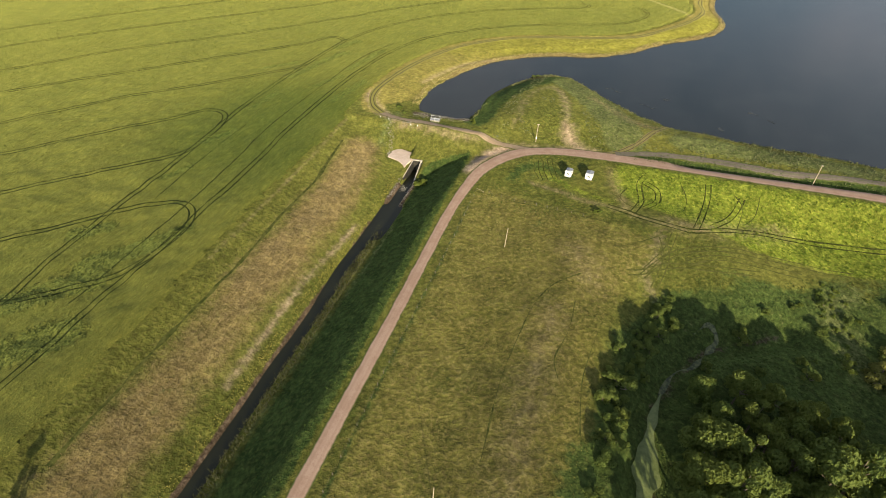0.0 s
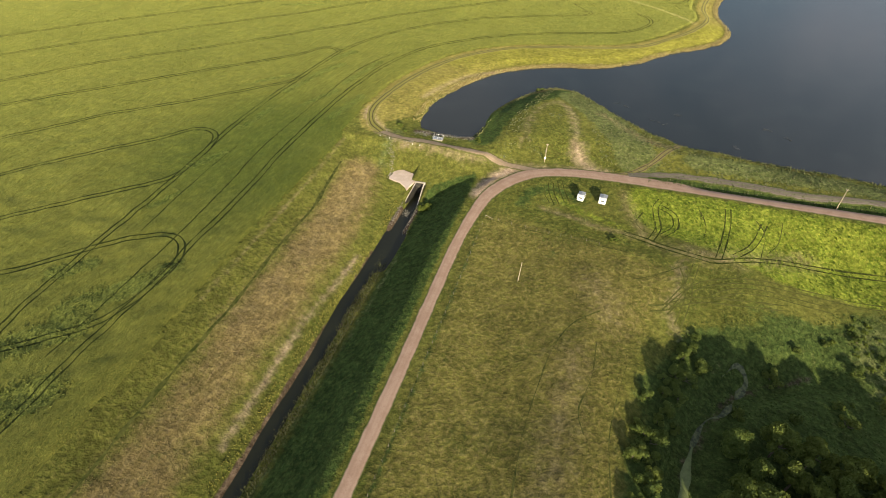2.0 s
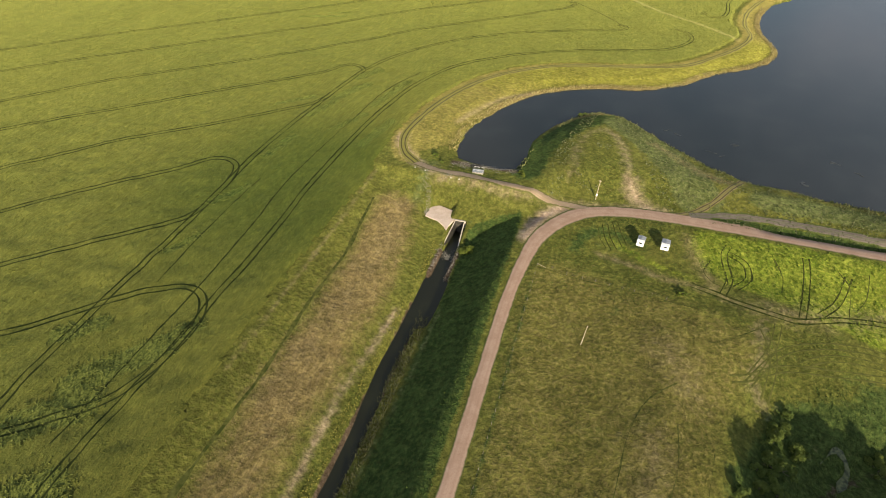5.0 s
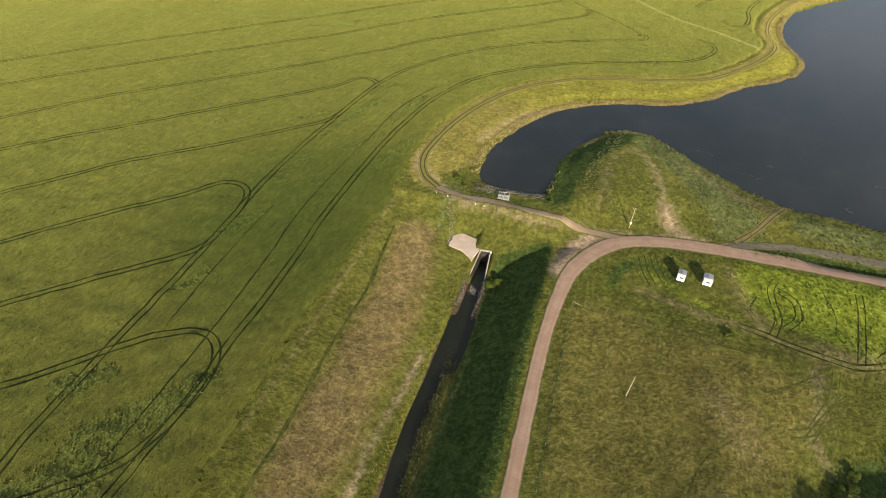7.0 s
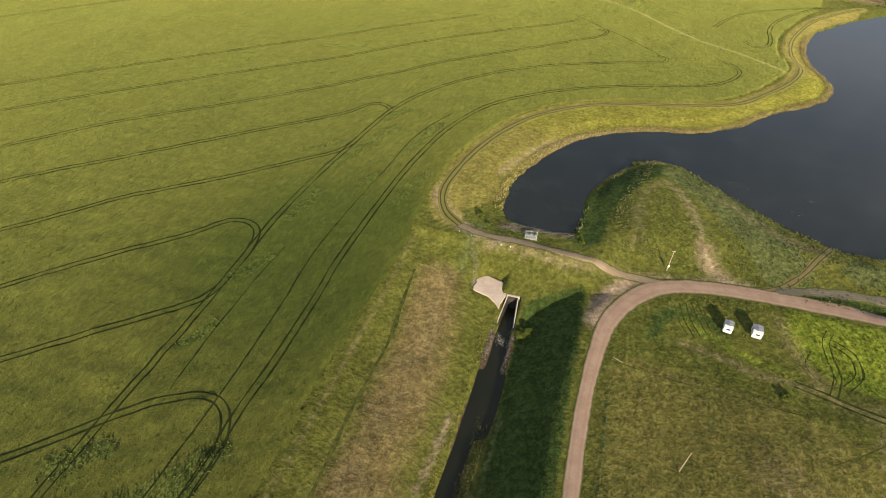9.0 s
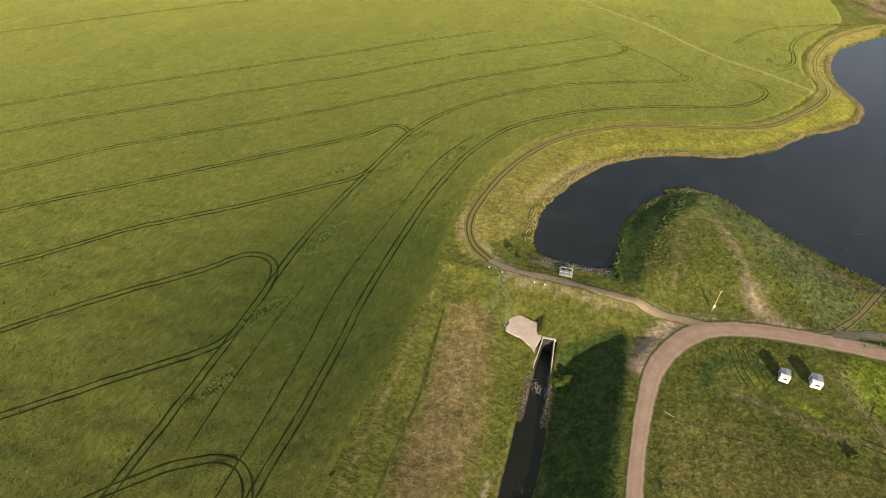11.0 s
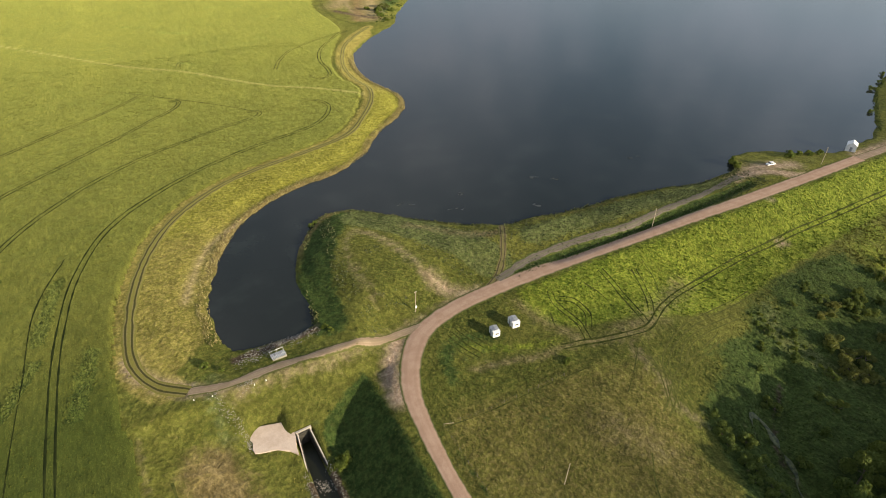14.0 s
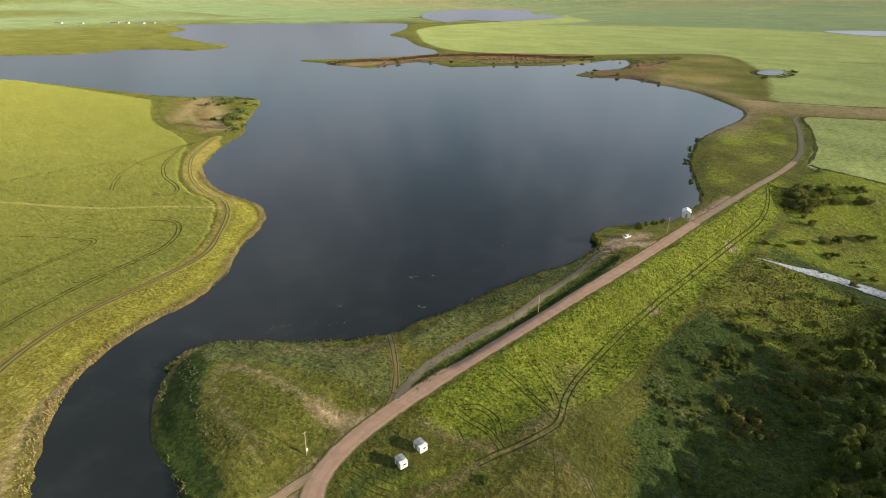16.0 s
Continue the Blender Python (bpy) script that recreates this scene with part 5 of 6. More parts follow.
BUSHES = [(11, 38), (12.4, 43), (11.6, 47), (12.8, 51), (11.4, 55), (12.3, 60), (15.2, 63), (17.1, 66.5), (19, 70), (16.8, 72.5), (18.4, 75.6), (20, 79.4), (21.6, 82), (23, 85), (14.2, 59.5), (14, 56), (13.6, 66.4), (20.4, 74), (18, 63.4), (16, 69.5), (14.2, 47), (14.5, 52), (22.5, 77.6), (74, 95), (85, 90.5), (78, 86.5), (80, 91),
          (94, 86), (88, 88), (65, 97), (53, 94.5), (51, 87), (99, 78), (91, 80), (105, 82), (112, 86), (70, 80), (62, 84), (56, 80), (47, 78), (118, 92), (126, 88), (140, 98), (128, 99), (135, 84), (120, 78),
          (41, 88), (37, 82), (47, 91), (58, 90), (104, 94), (96, 95), (66, 72), (74, 74), (84, 72)]
for k, (u, v) in enumerate(BUSHES):
    plant(SHRUBS[k % 3], u + rng.uniform(-0.6, 0.6), v + rng.uniform(-0.6, 0.6), rng.uniform(0.55, 1.25) * (1.35 if k < 23 else 1.0), rng.uniform(0, 360))
SALLOWS = [make_tree(80 + k, 2.8 + 0.4 * k, 2.3, 1500, MAT["leaf_olive"], "olive-brown sallow bush in the wet wood", "bush", 3) for k in range(3)]
for k in range(120):
    u, v = rng.uniform(60, 150), rng.uniform(58, 98)
    if u * 0.25 + v > 124 - 22 * (u > 84) or v > 92 + 0.05 * (u - 60) or rng.random() < 0.3:
        continue
    plant((SALLOWS if k % 3 else SHRUBS)[k % 3], u, v, rng.uniform(0.9, 2.0), rng.uniform(0, 360))
for k in range(46):
    u, v = rng.uniform(155, 250), rng.uniform(64, 112)
    if v < 112 - 0.3 * max(0, 180 - u) and not 100 > v > 90 - 0.5 * (u - 155):
        plant((SHRUBS if k % 2 else SALLOWS)[k % 3], u, v, rng.uniform(0.4, 1.0), rng.uniform(0, 360))
for u, v, s in ((81, 88, 1.6), (82.5, 86.5, 1.3), (97, 91, 1.7), (96.5, 87.7, 1.4), (85, 92, 1.3), (110, 90.5, 1.2), (73, 97.8, 0.8), (75, 99, 0.7), (79, 90.5, 1.2), (170, 86, 1.5), (187, 87, 1.7), (197, 80, 1.8), (142, 74, 1.6), (139, 76, 1.3)):
    plant(SHRUBS[int(u) % 3], u, v, s, u * 13)
for k in range(34):
    u, v = 56 + rng.normal() * 3.2, rng.uniform(79, 99)
    plant(SUNNY[k % 2], u + 0.12 * (88 - v), v, rng.uniform(0.35, 0.75), rng.uniform(0, 360))
for k in range(3):
    SALLOWS[k].matrix_world = spot(90 + 7 * k, 72 + 2 * k, 40 * k)
for u, v, s in ((206, 105, 3.9), (210, 101, 3.3), (214, 106, 3.6), (222, 101, 3.2), (201, 107.5, 2.8), (208, 108.5, 3.0), (229, 87, 2.6), (236, 92, 2.2), (200, 101, 2.0), (190, 98, 1.6), (180, 90, 1.5), (170, 96, 1.3), (218, 95, 2.0)):
    plant(SALLOWS[int(u) % 3], u, v, s * 0.9, u * 7)
for u, v, s in ((104.5, 142, 1.9), (106, 144, 1.5), (124.5, 137.5, 1.6), (127, 138.4, 1.5), (130, 137, 1.3), (133, 135.4, 1.4), (136, 134, 1.0), (-34.5, 136.2, 0.85), (-41.2, 110.6, 1.7), (-47.6, 136.6, 0.3), (-57.5, 136.8, 0.9), (-54.8, 134.2, 0.6), (-33.6, 134.6, 0.7),
                (-23.5, 175.6, 0.9), (-22, 176.3, 0.8), (4.4, 106.4, 0.7), (5.4, 107, 0.6)):
    plant(SUNNY[int(abs(u)) % 2], u, v, s, u * 11)
for k, (u, v) in enumerate(((125, 465), (131, 467), (136, 468), (142, 457), (100, 418), (104, 410), (101, 404), (113, 409), (99, 394), (98, 384))):
    plant(SUNNY[k % 2], u, v, 1.8 + 0.5 * (k % 3), u * 5)
for k, (u, v) in enumerate(((100, 405), (106, 412), (111, 421), (118, 428), (126, 438), (119, 470), (128, 480), (138, 486), (148, 480), (133, 492), (122, 500), (112, 415))):
    plant(SALLOWS[k % 3], u, v, 0.7 + 0.35 * (k % 3), u * 3)
for k, (u, v) in enumerate(((366, 574), (380, 580), (400, 578), (418, 572), (432, 556), (440, 530), (452, 505), (468, 488), (490, 470), (512, 452), (540, 438), (566, 430), (590, 424), (610, 412), (590, 392), (560, 376), (535, 370),
                            (510, 378), (488, 376), (470, 360), (478, 335), (470, 305), (460, 285), (556, 224), (575, 214), (600, 210), (625, 214), (645, 222))):
    plant(SALLOWS[k % 3], u, v, 0.8 + 0.4 * (k % 3), u * 3)
for k, (u, v) in enumerate(((271.6, 174.4), (250, 169.6), (223, 160.5), (236, 164), (193, 146))):
    plant(SHRUBS[k % 3], u, v, 1.1, u)
for k in range(3):
    SHRUBS[k].matrix_world = spot(30 + 9 * k, 71 + 2 * k, 40 * k)
for k in range(2):
    SUNNY[k].matrix_world = spot((108.2, 139)[k], (145.6, 134.8)[k], 40 * k)

# a slim tree beside the ditch, whose long shadow lies over the crop's edge
poplar = make_tree(90, 14.0, 2.0, 3600, MAT["leaf"], "tall slim poplar tree beside the ditch")
poplar.matrix_world = spot(-57.6, -2.8, 20)


def tufts(name, ring, density, tall, wide, material, label, seed, lines=None, top=None, keep=None):
    """Scattered grass tufts: small upright blades in crossed pairs, all one sheet of stuff."""
    rng = np.random.default_rng(seed)
    lo, hi = ring.min(0), ring.max(0)
    n = int((hi - lo).prod() * density)
    u, v = rng.uniform(lo[0], hi[0], n), rng.uniform(lo[1], hi[1], n)
    ok = within(u, v, ring) & (rough(u, v, 5.0, seed) * 0.6 + rough(u, v, 1.7, seed + 1) * 0.6 > rng.random(n) * 0.9)
    u, v = u[ok], v[ok]
    if keep is not None:
        ok = keep(u, v)
        u, v = u[ok], v[ok]
    z = (top or lie)(u, v)
    n = len(u)
    a = rng.uniform(0, math.pi, n)
    h = tall * rng.uniform(0.5, 1.4, n)
    w = wide * rng.uniform(0.6, 1.4, n)
    lean = rng.normal(size=(n, 2)) * 0.35 * h[:, None]
    verts = []
    for k in range(2):
        c, s = np.cos(a + k * 1.57), np.sin(a + k * 1.57)
        verts += [np.stack([u - c * w, v - s * w, z - 0.05], 1), np.stack([u + c * w, v + s * w, z - 0.05], 1), np.stack([u + lean[:, 0] + c * w * 0.3, v + lean[:, 1] + s * w * 0.3, z + h], 1)]
    co = np.stack(verts, 1).reshape(-1, 3)
    me = sheet(name, co, np.arange(len(co)).reshape(-1, 3), material, False)
    return tagged(new(name, me), label, "grass", kind="stuff")


west_near = sampled(grid_far(spline(WEST_SHORE[3:24], 3.0)))


def off_roads(u, v):
    return (road_far(u, v) > 2.2) & (track_far(u, v) > 1.5)


def rect(x0, x1, y0, y1):
    return np.array([(x0, y0), (x1, y0), (x1, y1), (x0, y1)], float)


tufts("meadow_tufts", MEADOW[MEADOW[:, 1] > -200], 2.0, 0.12, 0.15, MAT["tuft_meadow"], "coarse brownish meadow tufts", 101, keep=lambda u, v: off_roads(u, v) & (v > 15))
tufts("reed_stalks", REED, 4.5, 0.24, 0.07, MAT["tuft_reed"], "dry tan reed stalks along the ditch", 102, keep=lambda u, v: v > 10)
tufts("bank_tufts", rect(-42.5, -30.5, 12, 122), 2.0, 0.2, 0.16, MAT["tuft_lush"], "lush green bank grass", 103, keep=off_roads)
tufts("ditch_weeds", rect(-49.8, -48.3, 12, 112), 9.0, 0.28, 0.13, MAT["tuft_yellow"], "yellow-green weeds along the ditch", 104)
tufts("dam_tufts", BRIGHT, 1.8, 0.28, 0.22, MAT["tuft_bright"], "bright green grass on the dam slope", 105, keep=off_roads)
tufts("hollow_weeds", rect(12, 100, 129.5, 134.5), 5.0, 0.3, 0.14, MAT["tuft_lush"], "dark weeds in the hollow beside the road", 115, keep=lambda u, v: np.abs(v - np.interp(u, HOLLOW[:, 0], HOLLOW[:, 1])) < 1.2)
tufts("wood_tufts", rect(11, 150, 40, 106), 2.2, 0.18, 0.22, MAT["tuft_sedge"], "rank wet sedge in the wood", 106, keep=lambda u, v: within(u, v, WOOD) & ~within(u, v, OLIVE_WEEDS) & ~within(u, v, EAST_WET))
tufts("olive_weeds", rect(90, 152, 62, 108), 2.5, 0.35, 0.22, MAT["tuft_yellow"], "olive weeds on the wet ground", 114, keep=lambda u, v: within(u, v, OLIVE_WEEDS))
tufts("shore_tufts", rect(-34, 104, 129, 178), 2.6, 0.26, 0.22, MAT["tuft_weed"], "grey-green weeds by the shore", 107, keep=lambda u, v: off_roads(u, v) & (lake_depth(u, v) < -0.6) & (down_depth(u, v) < 0) & ((u > np.interp(v, [134, 139, 149, 160, 169], [2.0, -0.9, -4.4, -8.2, -13.0])) | (np.abs(u + 25.5 - 0.2 * np.maximum(0, v - 148)) < 1.8) | (np.hypot(u + 15.1, v - 154.3) < 2.0) | (np.hypot(u + 18, v - 137.5) < 3.4)))
tufts("west_bank_tufts", rect(-70, 45, 131, 300), 1.2, 0.16, 0.15, MAT["tuft_yellow"], "yellow-green bank grass round the lake", 108,
      keep=lambda u, v: off_roads(u, v) & (lake_depth(u, v) < -0.3) & (west_near(u, v) < 17) & (crop_depth(u, v) < 0) & (v > 140))
tufts("shore_reeds", rect(-56, 45, 137, 330), 8.0, 0.42, 0.13, MAT["tuft_straw"], "pale straw reeds at the water line", 109, keep=lambda u, v: (np.abs(lake_depth(u, v) + 0.8) < 1.25) & (v > 142) & (west_near(u, v) < 6.0))
tufts("peninsula_reeds", rect(-37, 104, 138, 182), 5.5, 0.42, 0.20, MAT["tuft_fringe"], "green and pale rushes at the water line", 110, keep=lambda u, v: (np.abs(lake_depth(u, v) + 0.5) < 0.75) & (u > -37 + 0.3 * (v - 138)))
tufts("green_tufts", rect(-25, 34, 100, 130), 2.2, 0.13, 0.15, MAT["tuft_lush"], "green grass round the huts", 111, keep=lambda u, v: off_roads(u, v) & (down_depth(u, v) > 3))


def crop_keep(u, v):
    ok = crop_depth(u, v) > 0.3
    for line in TRAMLINES.values():
        ok &= np.abs(sampled(grid_far(spline(line, 3.0), reach=4.0))(u, v) - 0.67) > 0.28
    return ok


lodged_at = sampled(lodged_all)
tufts("lodged_stalks", rect(-150, -74, 14, 242), 5.0, 0.26, 0.2, MAT["tuft_lodged"], "pale flattened stalks in the lodged crop", 122, top=lambda u, v: crop_top(u, v) - 0.03, keep=lambda u, v: (lodged_at(u, v) > 0.35) & (crop_depth(u, v) > 1))
tufts("crop_heads", rect(-128, -69, 20, 190), 3.0, 0.15, 0.2, MAT["tuft_crop"], "standing ears of the green crop", 112, top=lambda u, v: crop_top(u, v) - 0.05, keep=crop_keep)
tufts("crop_heads", rect(-230, 30, 60, 360), 1.1, 0.17, 0.3, MAT["tuft_crop"], "standing ears of the green crop farther off", 116, top=lambda u, v: crop_top(u, v) - 0.05,
      keep=lambda u, v: crop_keep(u, v) & ((u < -128) | (v > 190)))
tufts("ditch_rushes", rect(-45.7, -43.2, 12, 92), 22.0, 0.6, 0.09, MAT["tuft_rush"], "grey-brown rushes along the ditch", 113)

tufts("dead_reeds", widened(spline([(346, 640), (390, 628), (417, 612), (460, 614), (510, 596), (548, 568), (575, 530), (594, 474), (622, 450), (600, 446), (570, 470), (552, 520), (530, 555), (495, 580), (450, 598), (410, 594), (380, 612), (344, 622)], 6.0, True), 3.0),
      0.30, 0.8, 1.3, MAT["tuft_dead"], "rust-brown dead reed bed on the far shore", 117)
tufts("marsh_sedge", widened(spline([(436, 590), (470, 580), (520, 556), (556, 500), (600, 446), (640, 400), (700, 362), (640, 352), (560, 352), (500, 366), (540, 372), (600, 392), (575, 425), (520, 445), (470, 500), (440, 550)], 6.0, True), 2.0),
      0.07, 0.5, 1.1, MAT["tuft_rush"], "olive sedge on the far marsh", 118)
tufts("pond_rushes", widened(spline([(586, 240), (612, 249), (640, 238), (634, 222), (606, 212), (574, 216)], 4.0, True), 2.0), 0.3, 0.4, 0.8, MAT["tuft_sedge"], "dark rushes round the small pond", 119,
      keep=lambda u, v: ~within(u, v, spline([(592, 241), (620, 243), (636, 229), (610, 221), (584, 227)], 8.0, True)))
tufts("shore_scrub", rect(170, 440, 125, 232), 1.6, 0.28, 0.35, MAT["tuft_sedge"], "dark rushes along the far shore", 120, keep=lambda u, v: np.abs(lake_depth(u, v) + 0.7) < 0.9)
tufts("headland_scrub", rect(84, 170, 380, 545), 0.35, 0.5, 0.7, MAT["tuft_sedge"], "dark sedge at the end of the headland", 121, keep=lambda u, v: (np.abs(lake_depth(u, v) + 5.0) < 5.0) & (rough(u, v, 9, 61) > 0.5))


# ---- built things ----
def make_hut(u, v, turn, wide, long, label):
    """A small white hut on wheels with a shallow grey roof."""
    ob = thing("hut", pose(u * UNIT, v * UNIT, ground_at(u, v), 0, 0, turn), label, "hut", "huts beside the road")
    w, l, floor_z, wall = wide, long, 0.55, 1.95
    part("body", box(0, 0, floor_z + wall / 2, w, l, wall, 0.05), MAT["white_paint"], ob, "white sheet-metal walls")
    roof = part("roof", prism([(-w / 2 - 0.1, 0), (w / 2 + 0.1, 0), (w / 2 + 0.1, 0.06), (0, 0.24), (-w / 2 - 0.1, 0.06)], l * 0.78), MAT["roof_grey"], ob, "grey metal roof")
    roof.location = (0, l * 0.13, floor_z + wall)
    hood = part("canopy", prism([(-l * 0.17, 0), (l * 0.17, 0.0), (l * 0.17, 0.16), (-l * 0.17, 0.05)], w + 0.12, "x"), MAT["white_paint"], ob, "white sloping front hood")
    hood.location = (0, -l / 2 + l * 0.12, floor_z + wall)
    win = part("window", box(0.05 * w, -l / 2 - 0.015, floor_z + 1.25, w * 0.45, 0.05, 0.42, 0.01), MAT["glass"], ob, "dark narrow window")
    part("window_frame", box(0.05 * w, -l / 2 - 0.03, floor_z + 1.01, w * 0.5, 0.08, 0.05), MAT["metal"], win)
    door = part("door", box(-w / 2 - 0.02, l * 0.1, floor_z + 0.9, 0.04, 0.75, 1.7, 0.01), MAT["roof_grey"], ob, "grey side door")
    part("handle", box(-w / 2 - 0.06, l * 0.1 + 0.28, floor_z + 0.9, 0.05, 0.12, 0.04), MAT["dark"], door)
    part("window", box(w / 2 + 0.015, 0, floor_z + 1.3, 0.04, 0.8, 0.45, 0.01), MAT["glass"], ob, "dark narrow window")
    for s in (-1, 1):
        wheel = part("wheel", rod((s * (w / 2 - 0.12), 0.1, 0.32), (s * (w / 2 + 0.08), 0.1, 0.32), 0.32, sides=16), MAT["dark"], ob, "black rubber tyre")
        part("rim", rod((s * (w / 2 + 0.06), 0.1, 0.32), (s * (w / 2 + 0.1), 0.1, 0.32), 0.17, sides=12), MAT["metal"], wheel)
    bar = rod((-0.4, -l / 2, 0.5), (0, -l / 2 - 0.9, 0.45), 0.04)
    rod((0.4, -l / 2, 0.5), (0, -l / 2 - 0.9, 0.45), 0.04, bm=bar)
    part("drawbar", bar, MAT["dark"], ob)
    part("prop", rod((0, -l / 2 - 0.85, -0.05), (0, -l / 2 - 0.85, 0.5), 0.03), MAT["dark"], ob)
    return ob


make_hut(-3.8, 119.5, -10, 2.15, 2.9, "small white hut trailer with a grey roof")
make_hut(1.4, 119.9, -7, 2.35, 3.2, "white hut trailer with a wide grey roof")


def make_pole(u, v, tall, lean, label, arms=1, radius=0.13):
    ob = thing("utility_pole", pose(u * UNIT, v * UNIT, ground_at(u, v), 0, lean, 12), label, "pole", "poles")
    part("shaft", rod((0, 0, -0.4), (0, 0, tall), radius, radius * 0.7, 10), MAT["wood"], ob, "pale weathered timber")
    for k in range(arms):
        z = tall - 0.35 - 0.7 * k
        arm = part("crossarm", box(0, 0.14, z, 0.95, 0.1, 0.12, 0.01), MAT["wood"], ob)
        for s in (-0.4, 0, 0.4):
            part("insulator", rod((s, 0.14, z + 0.05), (s, 0.14, z + 0.24), 0.05, 0.03, 8), MAT["white_paint"], arm, "white ceramic")
        part("brace", rod((0.35, 0.12, z - 0.05), (0, 0.1, z - 0.55), 0.02), MAT["metal"], ob)
    return ob


make_pole(-15.0, 133.2, 7.6, 2, "timber utility pole with a meter box")
bpy.context.view_layer.update()
meter_pole = [o for o in scene.objects if o.name.startswith("utility_pole")][0]
part("meter_box", box(0, -0.2, 1.9, 0.5, 0.25, 0.8, 0.02), MAT["white_paint"], meter_pole, "white metal box")
make_pole(54.5, 130.7, 8.0, 1, "timber utility pole beside the shore lane")
make_pole(128.2, 128.7, 8.2, 1, "timber utility pole near the white shed")
make_pole(-13.2, 86.5, 7.2, 4, "bare leaning timber pole in the meadow", 0, 0.11)
make_pole(-10.3, 28.3, 6.2, 3, "bare timber pole in the meadow", 0, 0.11)


def make_shed(u, v, turn):
    ob = thing("shed", pose(u * UNIT, v * UNIT, ground_at(u, v) - 0.1, 0, 0, turn), "white weatherboard shed with a gable roof beside the lake", "shed")
    w, l, wall, ridge = 4.0, 4.8, 3.1, 4.3
    part("base", box(0, 0, -0.3, w + 0.2, l + 0.2, 0.9), MAT["concrete"], ob, "grey concrete plinth")
    part("wall", prism([(-w / 2, 0.15), (w / 2, 0.15), (w / 2, wall), (0, ridge), (-w / 2, wall)], l), MAT["white_paint"], ob, "white boarded walls")
    for s in (-1, 1):
        slope_up = math.atan2(ridge - wall, w / 2)
        half = math.hypot(w / 2, ridge - wall) + 0.25
        panel = part("roof", box(0, 0, 0, half, l + 0.4, 0.08, 0.01), MAT["white_paint"], ob, "white metal roof slope")
        panel.matrix_basis = Matrix.Translation((s * (w / 4 + 0.06), 0, (wall + ridge) / 2 + 0.02)) @ Matrix.Rotation(s * slope_up, 4, "Y")
    door = part("door", box(0, -l / 2 - 0.03, 1.2, 1.0, 0.06, 2.05, 0.01), MAT["roof_grey"], ob, "pale grey door")
    part("handle", box(0.36, -l / 2 - 0.09, 1.15, 0.12, 0.06, 0.04), MAT["dark"], door)
    win = part("window", box(w / 2 + 0.02, 0.3, 1.7, 0.05, 1.0, 0.8, 0.01), MAT["glass"], ob, "small dark window")
    part("sill", box(w / 2 + 0.06, 0.3, 1.27, 0.14, 1.15, 0.06), MAT["white_paint"], win)
    return ob


make_shed(148.8, 130.6, -66)


def make_car(u, v, turn):
    """A white hatchback."""
    ob = thing("car", pose(u * UNIT, v * UNIT, ground_at(u, v) + 0.08, 0, 0, turn), "white hatchback parked on the gravel by the water", "car")
    body = prism([(-2.05, 0.35), (2.05, 0.35), (2.1, 0.6), (1.95, 0.85), (1.0, 0.95), (-1.9, 0.98), (-2.1, 0.8)], 1.7, "y")
    bmesh.ops.bevel(body, geom=body.edges[:], offset=0.06, segments=2, affect="EDGES")
    part("body", body, MAT["white_paint"], ob, "white painted body")
    cabin = prism([(-1.85, 0.95), (1.05, 0.95), (0.35, 1.42), (-1.45, 1.45)], 1.45, "y")
    bmesh.ops.bevel(cabin, geom=cabin.edges[:], offset=0.08, segments=2, affect="EDGES")
    part("roof", cabin, MAT["white_paint"], ob)
    for s in (-1, 1):
        part("side_window", prism([(-1.55, 1.0), (0.8, 1.0), (0.3, 1.34), (-1.35, 1.36)], 0.03, "y"), MAT["glass"], ob, "dark glass").location = (0, s * 0.735, 0)
    glass = part("windscreen", box(0, 0, 0, 0.04, 1.25, 0.62), MAT["glass"], ob, "dark glass")
    glass.matrix_basis = Matrix.Translation((0.74, 0, 1.2)) @ Matrix.Rotation(radians(-56), 4, "Y")
    glass = part("rear_window", box(0, 0, 0, 0.04, 1.2, 0.42), MAT["glass"], ob, "dark glass")
    glass.matrix_basis = Matrix.Translation((-1.69, 0, 1.2)) @ Matrix.Rotation(radians(38), 4, "Y")
    for sx in (-1.3, 1.3):
        for sy in (-1, 1):
            wheel = part("wheel", rod((sx, sy * 0.68, 0.3), (sx, sy * 0.88, 0.3), 0.3, sides=18), MAT["dark"], ob, "black tyre")
            part("rim", rod((sx, sy * 0.86, 0.3), (sx, sy * 0.9, 0.3), 0.19, sides=12), MAT["metal"], wheel)
    for sy in (-0.6, 0.6):
        part("headlight", box(2.03, sy, 0.72, 0.1, 0.32, 0.14, 0.02), MAT["glass"], ob)
    return ob


make_car(113.2, 136.3, 168)

# culvert outlet: head wall and two splayed wing walls that step down to the water
culvert = thing("culvert", pose(0, 0, 0), "concrete culvert outlet with splayed wing walls over dark water", "culvert")


